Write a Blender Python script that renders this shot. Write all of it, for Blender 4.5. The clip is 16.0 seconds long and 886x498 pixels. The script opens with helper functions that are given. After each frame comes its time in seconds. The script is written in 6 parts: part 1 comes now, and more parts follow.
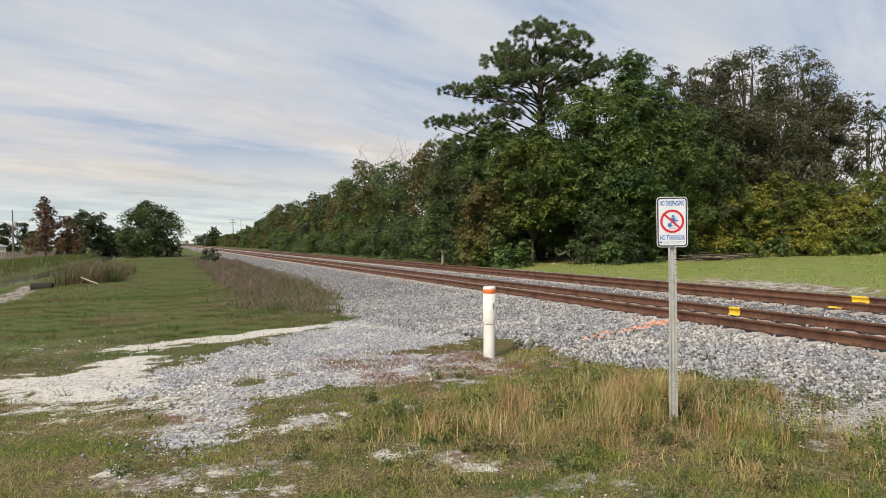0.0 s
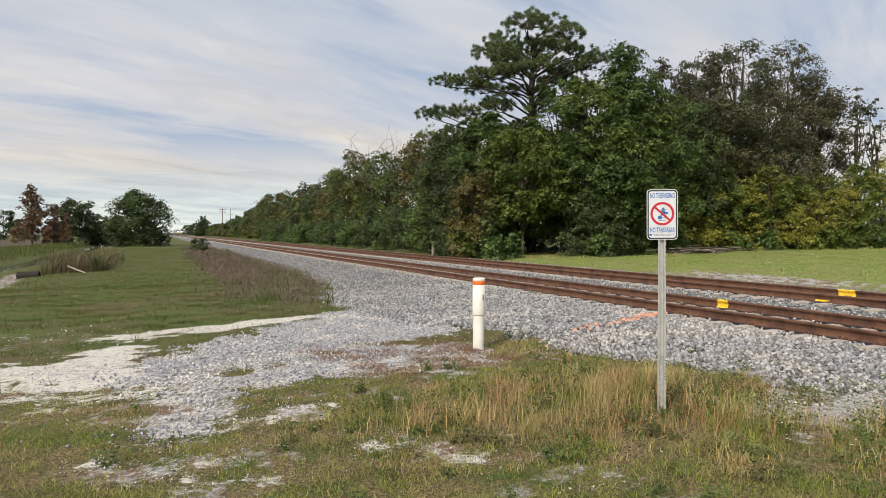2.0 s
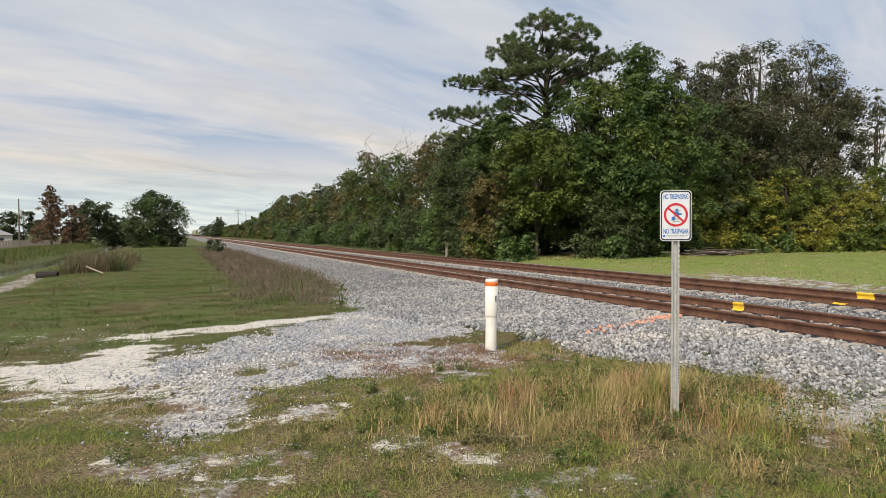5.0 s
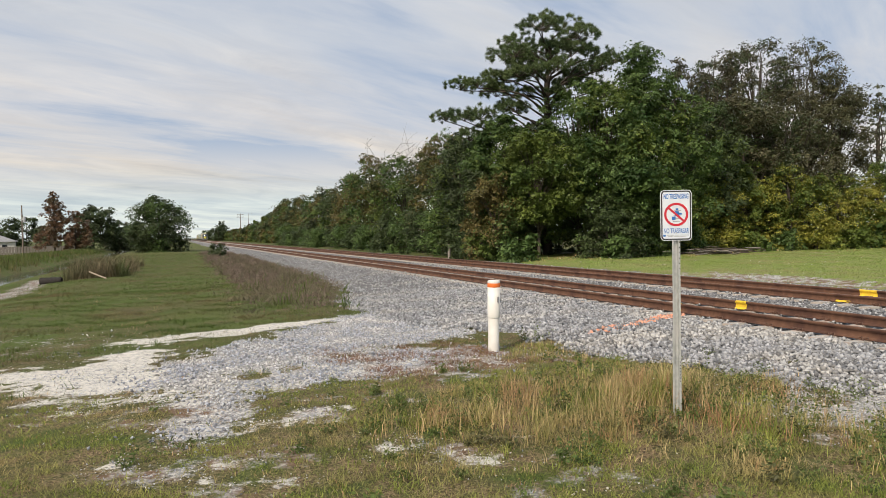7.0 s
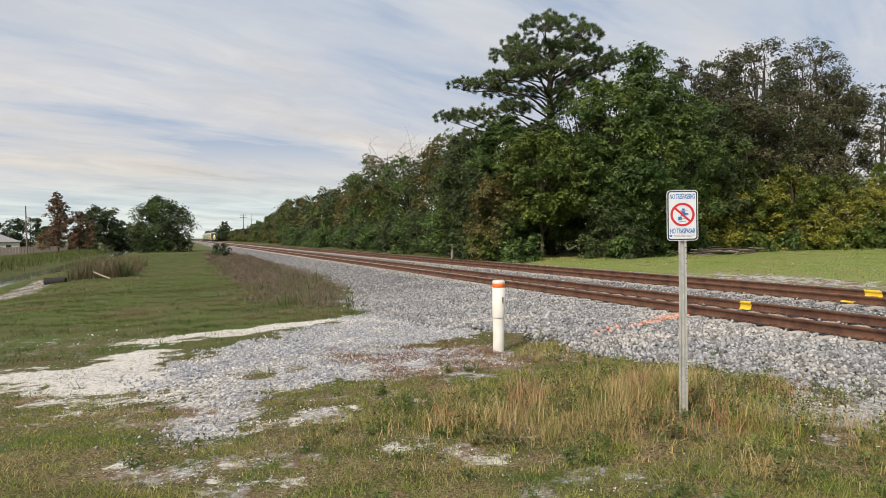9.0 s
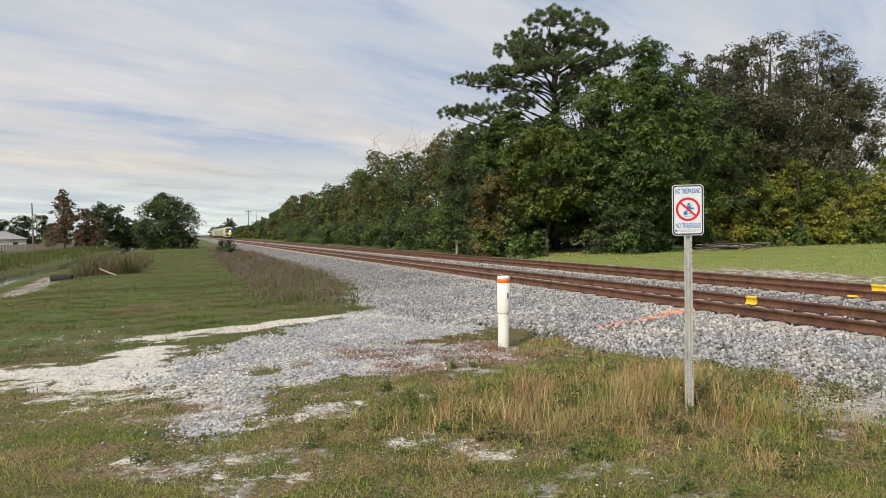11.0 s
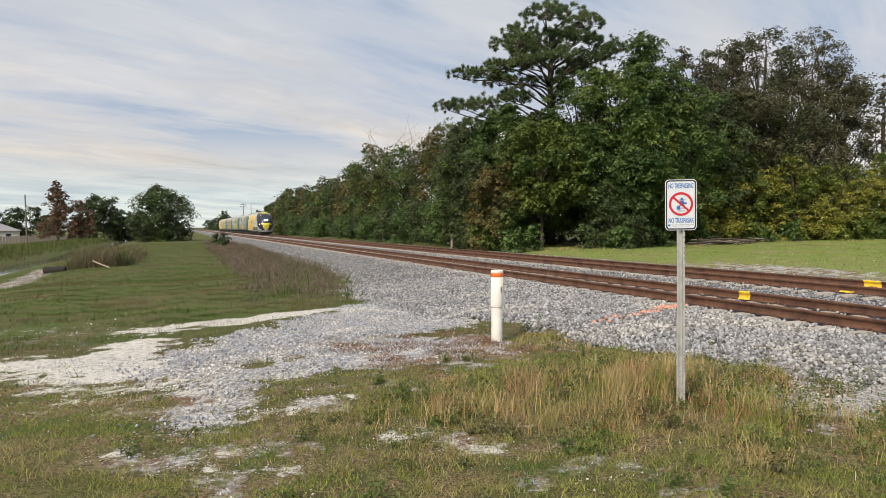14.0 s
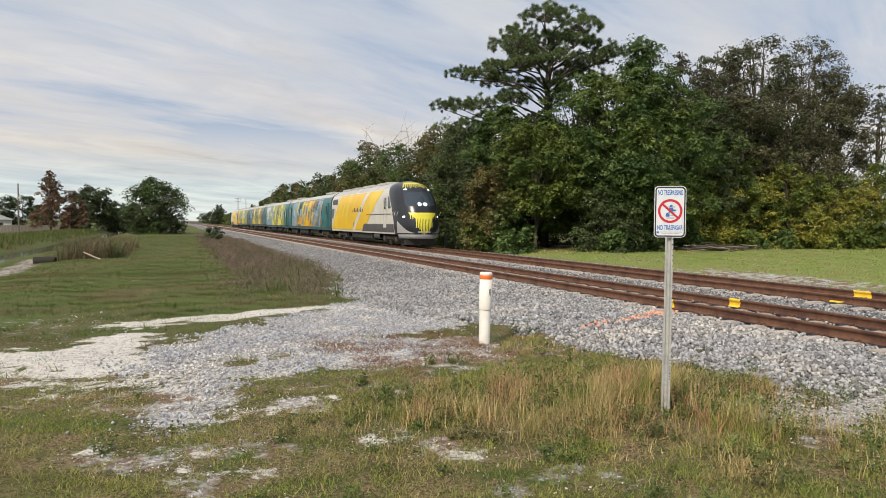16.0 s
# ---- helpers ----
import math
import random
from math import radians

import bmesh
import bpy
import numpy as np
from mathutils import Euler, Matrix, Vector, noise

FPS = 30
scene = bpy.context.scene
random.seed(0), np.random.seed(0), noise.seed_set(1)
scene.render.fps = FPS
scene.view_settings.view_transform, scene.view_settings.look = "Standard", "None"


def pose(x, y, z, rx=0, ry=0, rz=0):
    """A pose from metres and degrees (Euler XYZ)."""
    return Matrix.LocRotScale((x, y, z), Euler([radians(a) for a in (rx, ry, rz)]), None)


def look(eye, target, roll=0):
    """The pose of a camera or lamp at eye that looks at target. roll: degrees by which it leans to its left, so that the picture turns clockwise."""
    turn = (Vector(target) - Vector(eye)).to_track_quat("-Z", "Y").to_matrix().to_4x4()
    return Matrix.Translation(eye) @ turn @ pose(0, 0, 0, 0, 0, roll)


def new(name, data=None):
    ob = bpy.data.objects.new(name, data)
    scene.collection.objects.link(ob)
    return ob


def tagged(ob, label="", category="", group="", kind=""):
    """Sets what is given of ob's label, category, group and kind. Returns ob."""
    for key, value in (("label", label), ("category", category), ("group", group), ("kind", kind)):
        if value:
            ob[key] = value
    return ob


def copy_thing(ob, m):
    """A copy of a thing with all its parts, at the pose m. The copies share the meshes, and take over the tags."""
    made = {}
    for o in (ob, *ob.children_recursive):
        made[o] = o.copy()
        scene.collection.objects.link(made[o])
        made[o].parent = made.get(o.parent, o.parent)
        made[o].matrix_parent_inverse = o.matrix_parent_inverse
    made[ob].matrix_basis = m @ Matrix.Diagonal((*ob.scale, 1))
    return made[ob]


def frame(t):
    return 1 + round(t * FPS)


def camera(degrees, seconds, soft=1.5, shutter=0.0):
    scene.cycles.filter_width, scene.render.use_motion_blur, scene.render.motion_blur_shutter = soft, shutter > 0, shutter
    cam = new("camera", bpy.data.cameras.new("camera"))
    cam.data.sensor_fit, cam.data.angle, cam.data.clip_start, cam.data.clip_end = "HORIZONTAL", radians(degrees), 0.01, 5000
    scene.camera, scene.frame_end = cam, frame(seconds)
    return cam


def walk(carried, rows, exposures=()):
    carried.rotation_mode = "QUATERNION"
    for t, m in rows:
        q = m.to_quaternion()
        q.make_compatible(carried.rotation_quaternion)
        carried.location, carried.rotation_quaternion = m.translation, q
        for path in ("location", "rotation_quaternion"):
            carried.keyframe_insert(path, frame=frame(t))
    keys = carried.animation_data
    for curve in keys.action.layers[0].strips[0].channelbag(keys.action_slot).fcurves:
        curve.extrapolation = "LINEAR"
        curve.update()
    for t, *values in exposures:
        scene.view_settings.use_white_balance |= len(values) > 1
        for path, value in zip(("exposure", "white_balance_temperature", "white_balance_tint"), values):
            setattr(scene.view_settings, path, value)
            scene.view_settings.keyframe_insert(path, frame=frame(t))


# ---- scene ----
cam = camera(67.5, 16.0, soft=0.5)
PATH = [
    (0, (-0.018, -0.026, 1.709), (0.742, 1.824, 1.68), -0.9),
    (0.5, (-0.015, -0.031, 1.709), (0.747, 1.817, 1.672), -0.9),
    (1, (-0.014, -0.035, 1.706), (0.758, 1.81, 1.662), -0.8),
    (1.5, (0.008, -0.004, 1.704), (0.789, 1.836, 1.652), -0.7),
    (2, (-0.001, 0.0, 1.706), (0.785, 1.838, 1.65), -0.5),
    (2.5, (-0.001, 0.004, 1.705), (0.785, 1.843, 1.645), -0.3),
    (3, (0.005, 0.006, 1.698), (0.783, 1.848, 1.637), -0.1),
    (3.5, (0.011, 0.011, 1.7), (0.78, 1.856, 1.638), 0.0),
    (4, (0.013, 0.01, 1.698), (0.77, 1.86, 1.639), 0.0),
    (6.5, (0.021, -0.042, 1.7), (0.76, 1.815, 1.656), -0.8),
    (7, (0.016, -0.04, 1.703), (0.756, 1.817, 1.657), -1.0),
    (7.5, (0.004, -0.036, 1.704), (0.744, 1.821, 1.657), -1.1),
    (8, (-0.005, -0.026, 1.701), (0.735, 1.832, 1.654), -1.1),
    (8.5, (-0.012, -0.029, 1.699), (0.725, 1.83, 1.654), -1.0),
    (9, (-0.017, -0.032, 1.702), (0.716, 1.829, 1.657), -1.0),
    (11.5, (-0.014, -0.026, 1.698), (0.704, 1.84, 1.638), -1.2),
    (12, (-0.017, -0.03, 1.698), (0.701, 1.836, 1.636), -1.2),
    (12.5, (-0.02, -0.024, 1.697), (0.702, 1.84, 1.633), -1.2),
    (13, (-0.018, -0.021, 1.695), (0.707, 1.842, 1.628), -1.1),
    (13.5, (-0.009, -0.016, 1.696), (0.719, 1.845, 1.622), -1.1),
    (14, (0.013, -0.022, 1.696), (0.745, 1.838, 1.62), -0.9),
    (14.5, (0.042, -0.048, 1.682), (0.778, 1.81, 1.606), -0.6),
    (15, (0.069, 0.002, 1.707), (0.808, 1.859, 1.633), -0.2),
    (15.5, (0.094, 0.061, 1.714), (0.836, 1.917, 1.64), 0.3),
    (16, (0.116, 0.02, 1.716), (0.863, 1.873, 1.638), 0.5),
]
walk(cam, [(t, look(e, g, r)) for t, e, g, r in PATH])

# ---- light ----
SUN_DIR = Vector((-0.62, -0.48, 0.70)).normalized()      # towards the veiled sun
SUN_AZ = math.atan2(SUN_DIR.x, SUN_DIR.y)
SUN_EL = math.asin(SUN_DIR.z)


def make_world():
    w = bpy.data.worlds.new("sky")
    scene.world = w
    w.use_nodes = True
    nt = w.node_tree
    nt.nodes.clear()
    N, L = nt.nodes.new, nt.links.new

    def math_node(op, a, b=None):
        n = N("ShaderNodeMath")
        n.operation = op
        for i, v in enumerate((a, b)):
            if v is None:
                continue
            if isinstance(v, (int, float)):
                n.inputs[i].default_value = v
            else:
                L(v, n.inputs[i])
        return n.outputs[0]

    tc = N("ShaderNodeTexCoord")
    sep = N("ShaderNodeSeparateXYZ")
    L(tc.outputs["Generated"], sep.inputs[0])
    zc = math_node("MAXIMUM", sep.outputs[2], 0.0)
    den = math_node("ADD", zc, 0.12)
    px = math_node("DIVIDE", sep.outputs[0], den)
    py = math_node("DIVIDE", sep.outputs[1], den)
    comb = N("ShaderNodeCombineXYZ")
    L(px, comb.inputs[0])
    L(py, comb.inputs[1])
    # streaks of altostratus, drawn out across the line of the track
    mp = N("ShaderNodeMapping")
    mp.inputs["Scale"].default_value = (0.34, 1.25, 1)
    mp.inputs["Location"].default_value = (1.3, 6.1, 0)
    turn = N("ShaderNodeMapping")
    turn.inputs["Rotation"].default_value = (0, 0, radians(-24))
    L(comb.outputs[0], turn.inputs[0])
    L(turn.outputs[0], mp.inputs[0])
    n1 = N("ShaderNodeTexNoise")
    n1.inputs["Scale"].default_value = 1.25
    n1.inputs["Detail"].default_value = 7
    n1.inputs["Roughness"].default_value = 0.58
    n1.inputs["Distortion"].default_value = 0.35
    L(mp.outputs[0], n1.inputs["Vector"])
    n2 = N("ShaderNodeTexNoise")
    n2.inputs["Scale"].default_value = 0.35
    n2.inputs["Detail"].default_value = 3
    L(mp.outputs[0], n2.inputs["Vector"])
    both = math_node("ADD", math_node("MULTIPLY", n1.outputs[0], 0.62), math_node("MULTIPLY", n2.outputs[0], 0.38))
    cover = N("ShaderNodeMapRange")
    cover.inputs["From Min"].default_value = 0.39
    cover.inputs["From Max"].default_value = 0.57
    L(both, cover.inputs["Value"])
    sky = N("ShaderNodeTexSky")
    sky.sky_type, sky.sun_disc = "NISHITA", False
    sky.sun_elevation, sky.sun_rotation = SUN_EL, SUN_AZ
    sky.dust_density = 2.0
    skyc = N("ShaderNodeMix")
    skyc.data_type, skyc.blend_type = "RGBA", "MULTIPLY"
    skyc.inputs["Factor"].default_value = 1.0
    L(sky.outputs[0], skyc.inputs["A"])
    skyc.inputs["B"].default_value = (0.105, 0.105, 0.11, 1)
    # a pale veil over the blue
    veil = N("ShaderNodeMix")
    veil.data_type = "RGBA"
    veil.inputs["Factor"].default_value = 0.80
    L(skyc.outputs["Result"], veil.inputs["A"])
    veil.inputs["B"].default_value = (0.46, 0.55, 0.70, 1)
    # clouds: greyer where thick, cream near the horizon
    ramp = N("ShaderNodeValToRGB")
    el = ramp.color_ramp.elements
    el[0].position, el[0].color = 0.0, (0.68, 0.74, 0.74, 1)
    el[1].position, el[1].color = 1.0, (0.76, 0.78, 0.82, 1)
    e = el.new(0.05)
    e.color = (0.64, 0.72, 0.73, 1)
    e = el.new(0.10)
    e.color = (0.84, 0.77, 0.68, 1)
    e = el.new(0.17)
    e.color = (0.79, 0.75, 0.72, 1)
    e = el.new(0.28)
    e.color = (0.70, 0.71, 0.73, 1)
    e = el.new(0.45)
    e.color = (0.64, 0.66, 0.71, 1)
    L(zc, ramp.inputs[0])
    shade = N("ShaderNodeMapRange")
    shade.inputs["From Min"].default_value = 0.45
    shade.inputs["From Max"].default_value = 0.72
    shade.inputs["To Min"].default_value = 1.25
    shade.inputs["To Max"].default_value = 0.70
    n3 = N("ShaderNodeTexNoise")
    n3.inputs["Scale"].default_value = 2.6
    n3.inputs["Detail"].default_value = 6
    n3.inputs["Roughness"].default_value = 0.6
    n3.inputs["Distortion"].default_value = 0.8
    half = N("ShaderNodeMapping")
    half.inputs["Scale"].default_value = (0.6, 1.0, 1)
    L(turn.outputs[0], half.inputs[0])
    L(half.outputs[0], n3.inputs["Vector"])
    billow = math_node("ADD", math_node("MULTIPLY", n1.outputs[0], 0.72), math_node("MULTIPLY", n3.outputs[0], 0.30))
    L(billow, shade.inputs["Value"])
    cl = N("ShaderNodeMix")
    cl.data_type, cl.blend_type = "RGBA", "MULTIPLY"
    cl.inputs["Factor"].default_value = 1.0
    L(ramp.outputs[0], cl.inputs["A"])
    tone = N("ShaderNodeCombineColor")
    L(math_node("POWER", shade.outputs[0], 1.25), tone.inputs[0])
    L(math_node("POWER", shade.outputs[0], 1.05), tone.inputs[1])
    L(math_node("POWER", shade.outputs[0], 0.70), tone.inputs[2])
    L(tone.outputs[0], cl.inputs["B"])
    mix = N("ShaderNodeMix")
    mix.data_type = "RGBA"
    low = N("ShaderNodeMapRange")
    low.inputs["From Min"].default_value, low.inputs["From Max"].default_value = 0.14, 0.03
    L(zc, low.inputs["Value"])
    L(math_node("MAXIMUM", cover.outputs[0], low.outputs[0]), mix.inputs["Factor"])
    L(veil.outputs["Result"], mix.inputs["A"])
    L(cl.outputs["Result"], mix.inputs["B"])
    bg = N("ShaderNodeBackground")
    bg.inputs["Strength"].default_value = 0.95
    L(mix.outputs["Result"], bg.inputs["Color"])
    out = N("ShaderNodeOutputWorld")
    L(bg.outputs[0], out.inputs[0])


make_world()
sun = new("sun", bpy.data.lights.new("sun", "SUN"))
sun.data.energy, sun.data.angle, sun.data.color = 4.0, radians(8), (1.0, 0.87, 0.70)
sun.matrix_world = look(SUN_DIR * 100, (0, 0, 0))
scene.view_settings.exposure = 0.0


# ---- materials ----
def mat(name, c1, c2, scale=8.0, rough=0.8, bump=0.0, metal=0.0, c3=None, scale3=1.0, spread=0.0, bump_scale=None,
        translucent=0.0, glow=0.0, detail=4.0, per_object=0.0):
    """Two colours mixed by fine noise, a third in larger stains; spread: brightness varied from island to island."""
    m = bpy.data.materials.new(name)
    m.use_nodes = True
    nt = m.node_tree
    N, L = nt.nodes.new, nt.links.new
    bsdf = nt.nodes["Principled BSDF"]
    tc = N("ShaderNodeTexCoord")
    n = N("ShaderNodeTexNoise")
    n.inputs["Scale"].default_value, n.inputs["Detail"].default_value = scale, detail
    L(tc.outputs["Object"], n.inputs["Vector"])
    r = N("ShaderNodeMapRange")
    r.inputs["From Min"].default_value, r.inputs["From Max"].default_value = 0.34, 0.66
    L(n.outputs[0], r.inputs["Value"])
    mx = N("ShaderNodeMix")
    mx.data_type = "RGBA"
    mx.inputs["A"].default_value, mx.inputs["B"].default_value = (*c1, 1), (*c2, 1)
    L(r.outputs[0], mx.inputs["Factor"])
    col = mx.outputs["Result"]
    if c3:
        n3 = N("ShaderNodeTexNoise")
        n3.inputs["Scale"].default_value, n3.inputs["Detail"].default_value = scale3, 3
        L(tc.outputs["Object"], n3.inputs["Vector"])
        r3 = N("ShaderNodeMapRange")
        r3.inputs["From Min"].default_value, r3.inputs["From Max"].default_value = 0.48, 0.64
        L(n3.outputs[0], r3.inputs["Value"])
        m3 = N("ShaderNodeMix")
        m3.data_type = "RGBA"
        L(r3.outputs[0], m3.inputs["Factor"])
        L(col, m3.inputs["A"])
        m3.inputs["B"].default_value = (*c3, 1)
        col = m3.outputs["Result"]
    if spread or per_object:
        if spread:
            src = N("ShaderNodeNewGeometry").outputs["Random Per Island"]
        else:
            src = N("ShaderNodeObjectInfo").outputs["Random"]
        amount = spread or per_object
        rr = N("ShaderNodeMapRange")
        rr.inputs["To Min"].default_value, rr.inputs["To Max"].default_value = 1 - amount, 1 + amount
        L(src, rr.inputs["Value"])
        mm = N("ShaderNodeMix")
        mm.data_type, mm.blend_type = "RGBA", "MULTIPLY"
        mm.inputs["Factor"].default_value = 1.0
        L(col, mm.inputs["A"])
        L(rr.outputs[0], mm.inputs["B"])
        col = mm.outputs["Result"]
    L(col, bsdf.inputs["Base Color"])
    bsdf.inputs["Roughness"].default_value, bsdf.inputs["Metallic"].default_value = rough, metal
    if bump:
        nb = N("ShaderNodeTexNoise")
        nb.inputs["Scale"].default_value, nb.inputs["Detail"].default_value = bump_scale or scale * 3, 5
        L(tc.outputs["Object"], nb.inputs["Vector"])
        b = N("ShaderNodeBump")
        b.inputs["Strength"].default_value, b.inputs["Distance"].default_value = bump, 0.02
        L(nb.outputs[0], b.inputs["Height"])
        L(b.outputs[0], bsdf.inputs["Normal"])
    if glow:
        bsdf.inputs["Emission Color"].default_value = (*c1, 1)
        bsdf.inputs["Emission Strength"].default_value = glow
    if translucent:
        tr = N("ShaderNodeBsdfTranslucent")
        L(col, tr.inputs["Color"])
        ms = N("ShaderNodeMixShader")
        ms.inputs["Fac"].default_value = translucent
        L(bsdf.outputs[0], ms.inputs[1])
        L(tr.outputs[0], ms.inputs[2])
        L(ms.outputs[0], nt.nodes["Material Output"].inputs["Surface"])
        bsdf.inputs["Specular IOR Level"].default_value = 0.25
    return m


def leafy(name, c1, c2, c3, scale3=0.35, spread=0.45, translucent=0.25):
    return mat(name, c1, c2, scale=0.9, rough=0.5, c3=c3, scale3=scale3, spread=spread, translucent=translucent)


STONE = mat("ballast_stone", (0.37, 0.375, 0.386), (0.20, 0.205, 0.218), 14, 0.9, 0.3, spread=0.55, c3=(0.38, 0.37, 0.355), scale3=0.6)
PATH_STONE = mat("path_gravel_stone", (0.44, 0.46, 0.51), (0.29, 0.305, 0.35), 14, 0.9, 0.2, spread=0.5, c3=(0.58, 0.565, 0.54), scale3=0.9)
PEBBLE = mat("white_limerock", (0.70, 0.67, 0.61), (0.54, 0.51, 0.46), 20, 0.92, 0.2, spread=0.3)
ORANGE_STONE = mat("orange_sprayed_stone", (0.78, 0.30, 0.16), (0.52, 0.36, 0.30), 18, 0.8, spread=0.25)
RUST = mat("rusty_rail_steel", (0.105, 0.050, 0.030), (0.150, 0.074, 0.045), 9, 0.9, 0.25, 0.0, c3=(0.072, 0.032, 0.022), scale3=2.2)
HEAD = mat("worn_rail_head", (0.145, 0.078, 0.050), (0.19, 0.108, 0.072), 12, 0.55, 0.1, 0.2)
CONCRETE = mat("weathered_concrete_tie", (0.50, 0.47, 0.43), (0.38, 0.36, 0.33), 12, 0.9, 0.3, c3=(0.40, 0.30, 0.24), scale3=3, per_object=0.12)
CLIP = mat("rusty_clip", (0.16, 0.09, 0.06), (0.10, 0.06, 0.045), 30, 0.7, metal=0.3)
YELLOW_PAINT = mat("yellow_marking_paint", (0.86, 0.60, 0.03), (0.72, 0.46, 0.04), 14, 0.6, 0.1)
ORANGE_PAINT = mat("orange_band_paint", (0.86, 0.20, 0.03), (0.75, 0.17, 0.04), 25, 0.5)
GALV = mat("galvanised_steel", (0.56, 0.57, 0.56), (0.43, 0.45, 0.44), 22, 0.5, 0.08, 0.4, c3=(0.55, 0.55, 0.54), scale3=5)
HOLE = mat("dark_hole", (0.03, 0.03, 0.03), (0.02, 0.02, 0.02), 5, 0.9)
SIGN_WHITE = mat("sign_white_sheeting", (0.70, 0.745, 0.80), (0.64, 0.69, 0.75), 14, 0.4)
SIGN_BLACK = mat("sign_black", (0.025, 0.025, 0.03), (0.04, 0.04, 0.045), 14, 0.5)
SIGN_BLUE = mat("sign_blue_ink", (0.025, 0.13, 0.42), (0.03, 0.16, 0.47), 20, 0.45)
SIGN_RED = mat("sign_red_ink", (0.58, 0.02, 0.04), (0.50, 0.025, 0.045), 20, 0.45)
PVC = mat("white_pvc", (0.80, 0.79, 0.75), (0.70, 0.68, 0.63), 5, 0.45, 0.05, c3=(0.72, 0.70, 0.65), scale3=3.0)
LABEL_GREY = mat("grey_label", (0.42, 0.43, 0.45), (0.30, 0.31, 0.33), 30, 0.6)
BARK = mat("grey_brown_bark", (0.085, 0.068, 0.052), (0.05, 0.04, 0.032), 6, 0.95, 0.6, bump_scale=14)
DEADWOOD = mat("bleached_dead_wood", (0.30, 0.27, 0.24), (0.20, 0.17, 0.15), 7, 0.95, 0.5)
WOODPOLE = mat("utility_pole_wood", (0.22, 0.18, 0.145), (0.15, 0.12, 0.10), 5, 0.9, 0.3)
DRIFT = mat("broken_branch_wood", (0.50, 0.42, 0.33), (0.33, 0.25, 0.18), 12, 0.9, 0.3)
DARKPIPE = mat("black_corrugated_pipe", (0.022, 0.020, 0.018), (0.035, 0.03, 0.027), 9, 0.95, 0.2)
GREEN_LEAF = leafy("broadleaf_green", (0.078, 0.130, 0.038), (0.122, 0.182, 0.052), (0.042, 0.082, 0.024))
MID_LEAF = leafy("vine_green", (0.090, 0.135, 0.028), (0.140, 0.175, 0.038), (0.060, 0.100, 0.024))
YELLOW_LEAF = leafy("yellowing_vine", (0.250, 0.260, 0.048), (0.330, 0.300, 0.058), (0.165, 0.205, 0.040))
BROWN_LEAF = leafy("browning_vine", (0.120, 0.105, 0.034), (0.165, 0.128, 0.046), (0.075, 0.090, 0.028))
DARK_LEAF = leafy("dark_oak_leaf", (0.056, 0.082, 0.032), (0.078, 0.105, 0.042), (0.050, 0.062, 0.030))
OAK_LEAF = leafy("dull_oak_leaf", (0.088, 0.092, 0.046), (0.122, 0.112, 0.060), (0.078, 0.072, 0.042))
PINE_LEAF = leafy("pine_needles", (0.105, 0.150, 0.062), (0.150, 0.192, 0.076), (0.062, 0.098, 0.040))
RUSSET_LEAF = leafy("russet_cypress_needles", (0.190, 0.105, 0.062), (0.160, 0.098, 0.060), (0.140, 0.112, 0.062))
GREY_LEAF = leafy("grey_green_scrub", (0.095, 0.110, 0.060), (0.125, 0.130, 0.070), (0.080, 0.085, 0.045))
FIELD_BLADE = mat("field_grass_blade", (0.080, 0.125, 0.027), (0.122, 0.160, 0.039), 0.8, 0.6, c3=(0.165, 0.140, 0.064), scale3=0.35, spread=0.4, translucent=0.35)
LAWN_BLADE = mat("clearing_grass_blade", (0.240, 0.330, 0.075), (0.320, 0.390, 0.110), 0.8, 0.6, c3=(0.36, 0.34, 0.15), scale3=0.25, spread=0.3, translucent=0.35)
BLADE = mat("grass_blade", (0.180, 0.235, 0.046), (0.320, 0.340, 0.082), 1.3, 0.6, c3=(0.40, 0.33, 0.150), scale3=0.9, spread=0.45, translucent=0.4)
DRY = mat("dry_grass_stalk", (0.58, 0.46, 0.24), (0.46, 0.34, 0.16), 1.5, 0.7, c3=(0.42, 0.24, 0.13), scale3=1.2, spread=0.4, translucent=0.25)
WEED = mat("brown_weed_stalk", (0.160, 0.122, 0.098), (0.215, 0.165, 0.132), 1.2, 0.8, c3=(0.115, 0.115, 0.056), scale3=0.45, spread=0.4, translucent=0.15)
HERB = leafy("herb_leaf", (0.088, 0.132, 0.036), (0.150, 0.195, 0.054), (0.110, 0.100, 0.045), 1.5)
THATCH = mat("matted_thatch", (0.42, 0.33, 0.20), (0.28, 0.20, 0.115), 1.6, 0.9, c3=(0.20, 0.19, 0.075), scale3=0.7, spread=0.5, translucent=0.2)
FLOWER = mat("white_petal", (0.80, 0.80, 0.76), (0.74, 0.74, 0.68), 10, 0.6)
WATER = mat("still_canal_water", (0.055, 0.062, 0.055), (0.045, 0.052, 0.047), 0.6, 0.06, 0.02, bump_scale=3)


# ---- building helpers ----
def mesh_of(name, verts, faces, material=None, smooth=False):
    """A mesh from an array of points and an array of equal-sided faces."""
    verts, faces = np.asarray(verts, np.float32), np.asarray(faces, np.int32)
    me = bpy.data.meshes.new(name)
    me.vertices.add(len(verts))
    me.vertices.foreach_set("co", verts.ravel())
    k = faces.shape[1]
    me.loops.add(faces.size)
    me.loops.foreach_set("vertex_index", faces.ravel())
    me.polygons.add(len(faces))
    me.polygons.foreach_set("loop_start", np.arange(len(faces), dtype=np.int32) * k)
    if smooth:
        me.polygons.foreach_set("use_smooth", np.ones(len(faces), bool))
    me.update(calc_edges=True)
    me.validate()
    if material:
        me.materials.append(material)
    return me


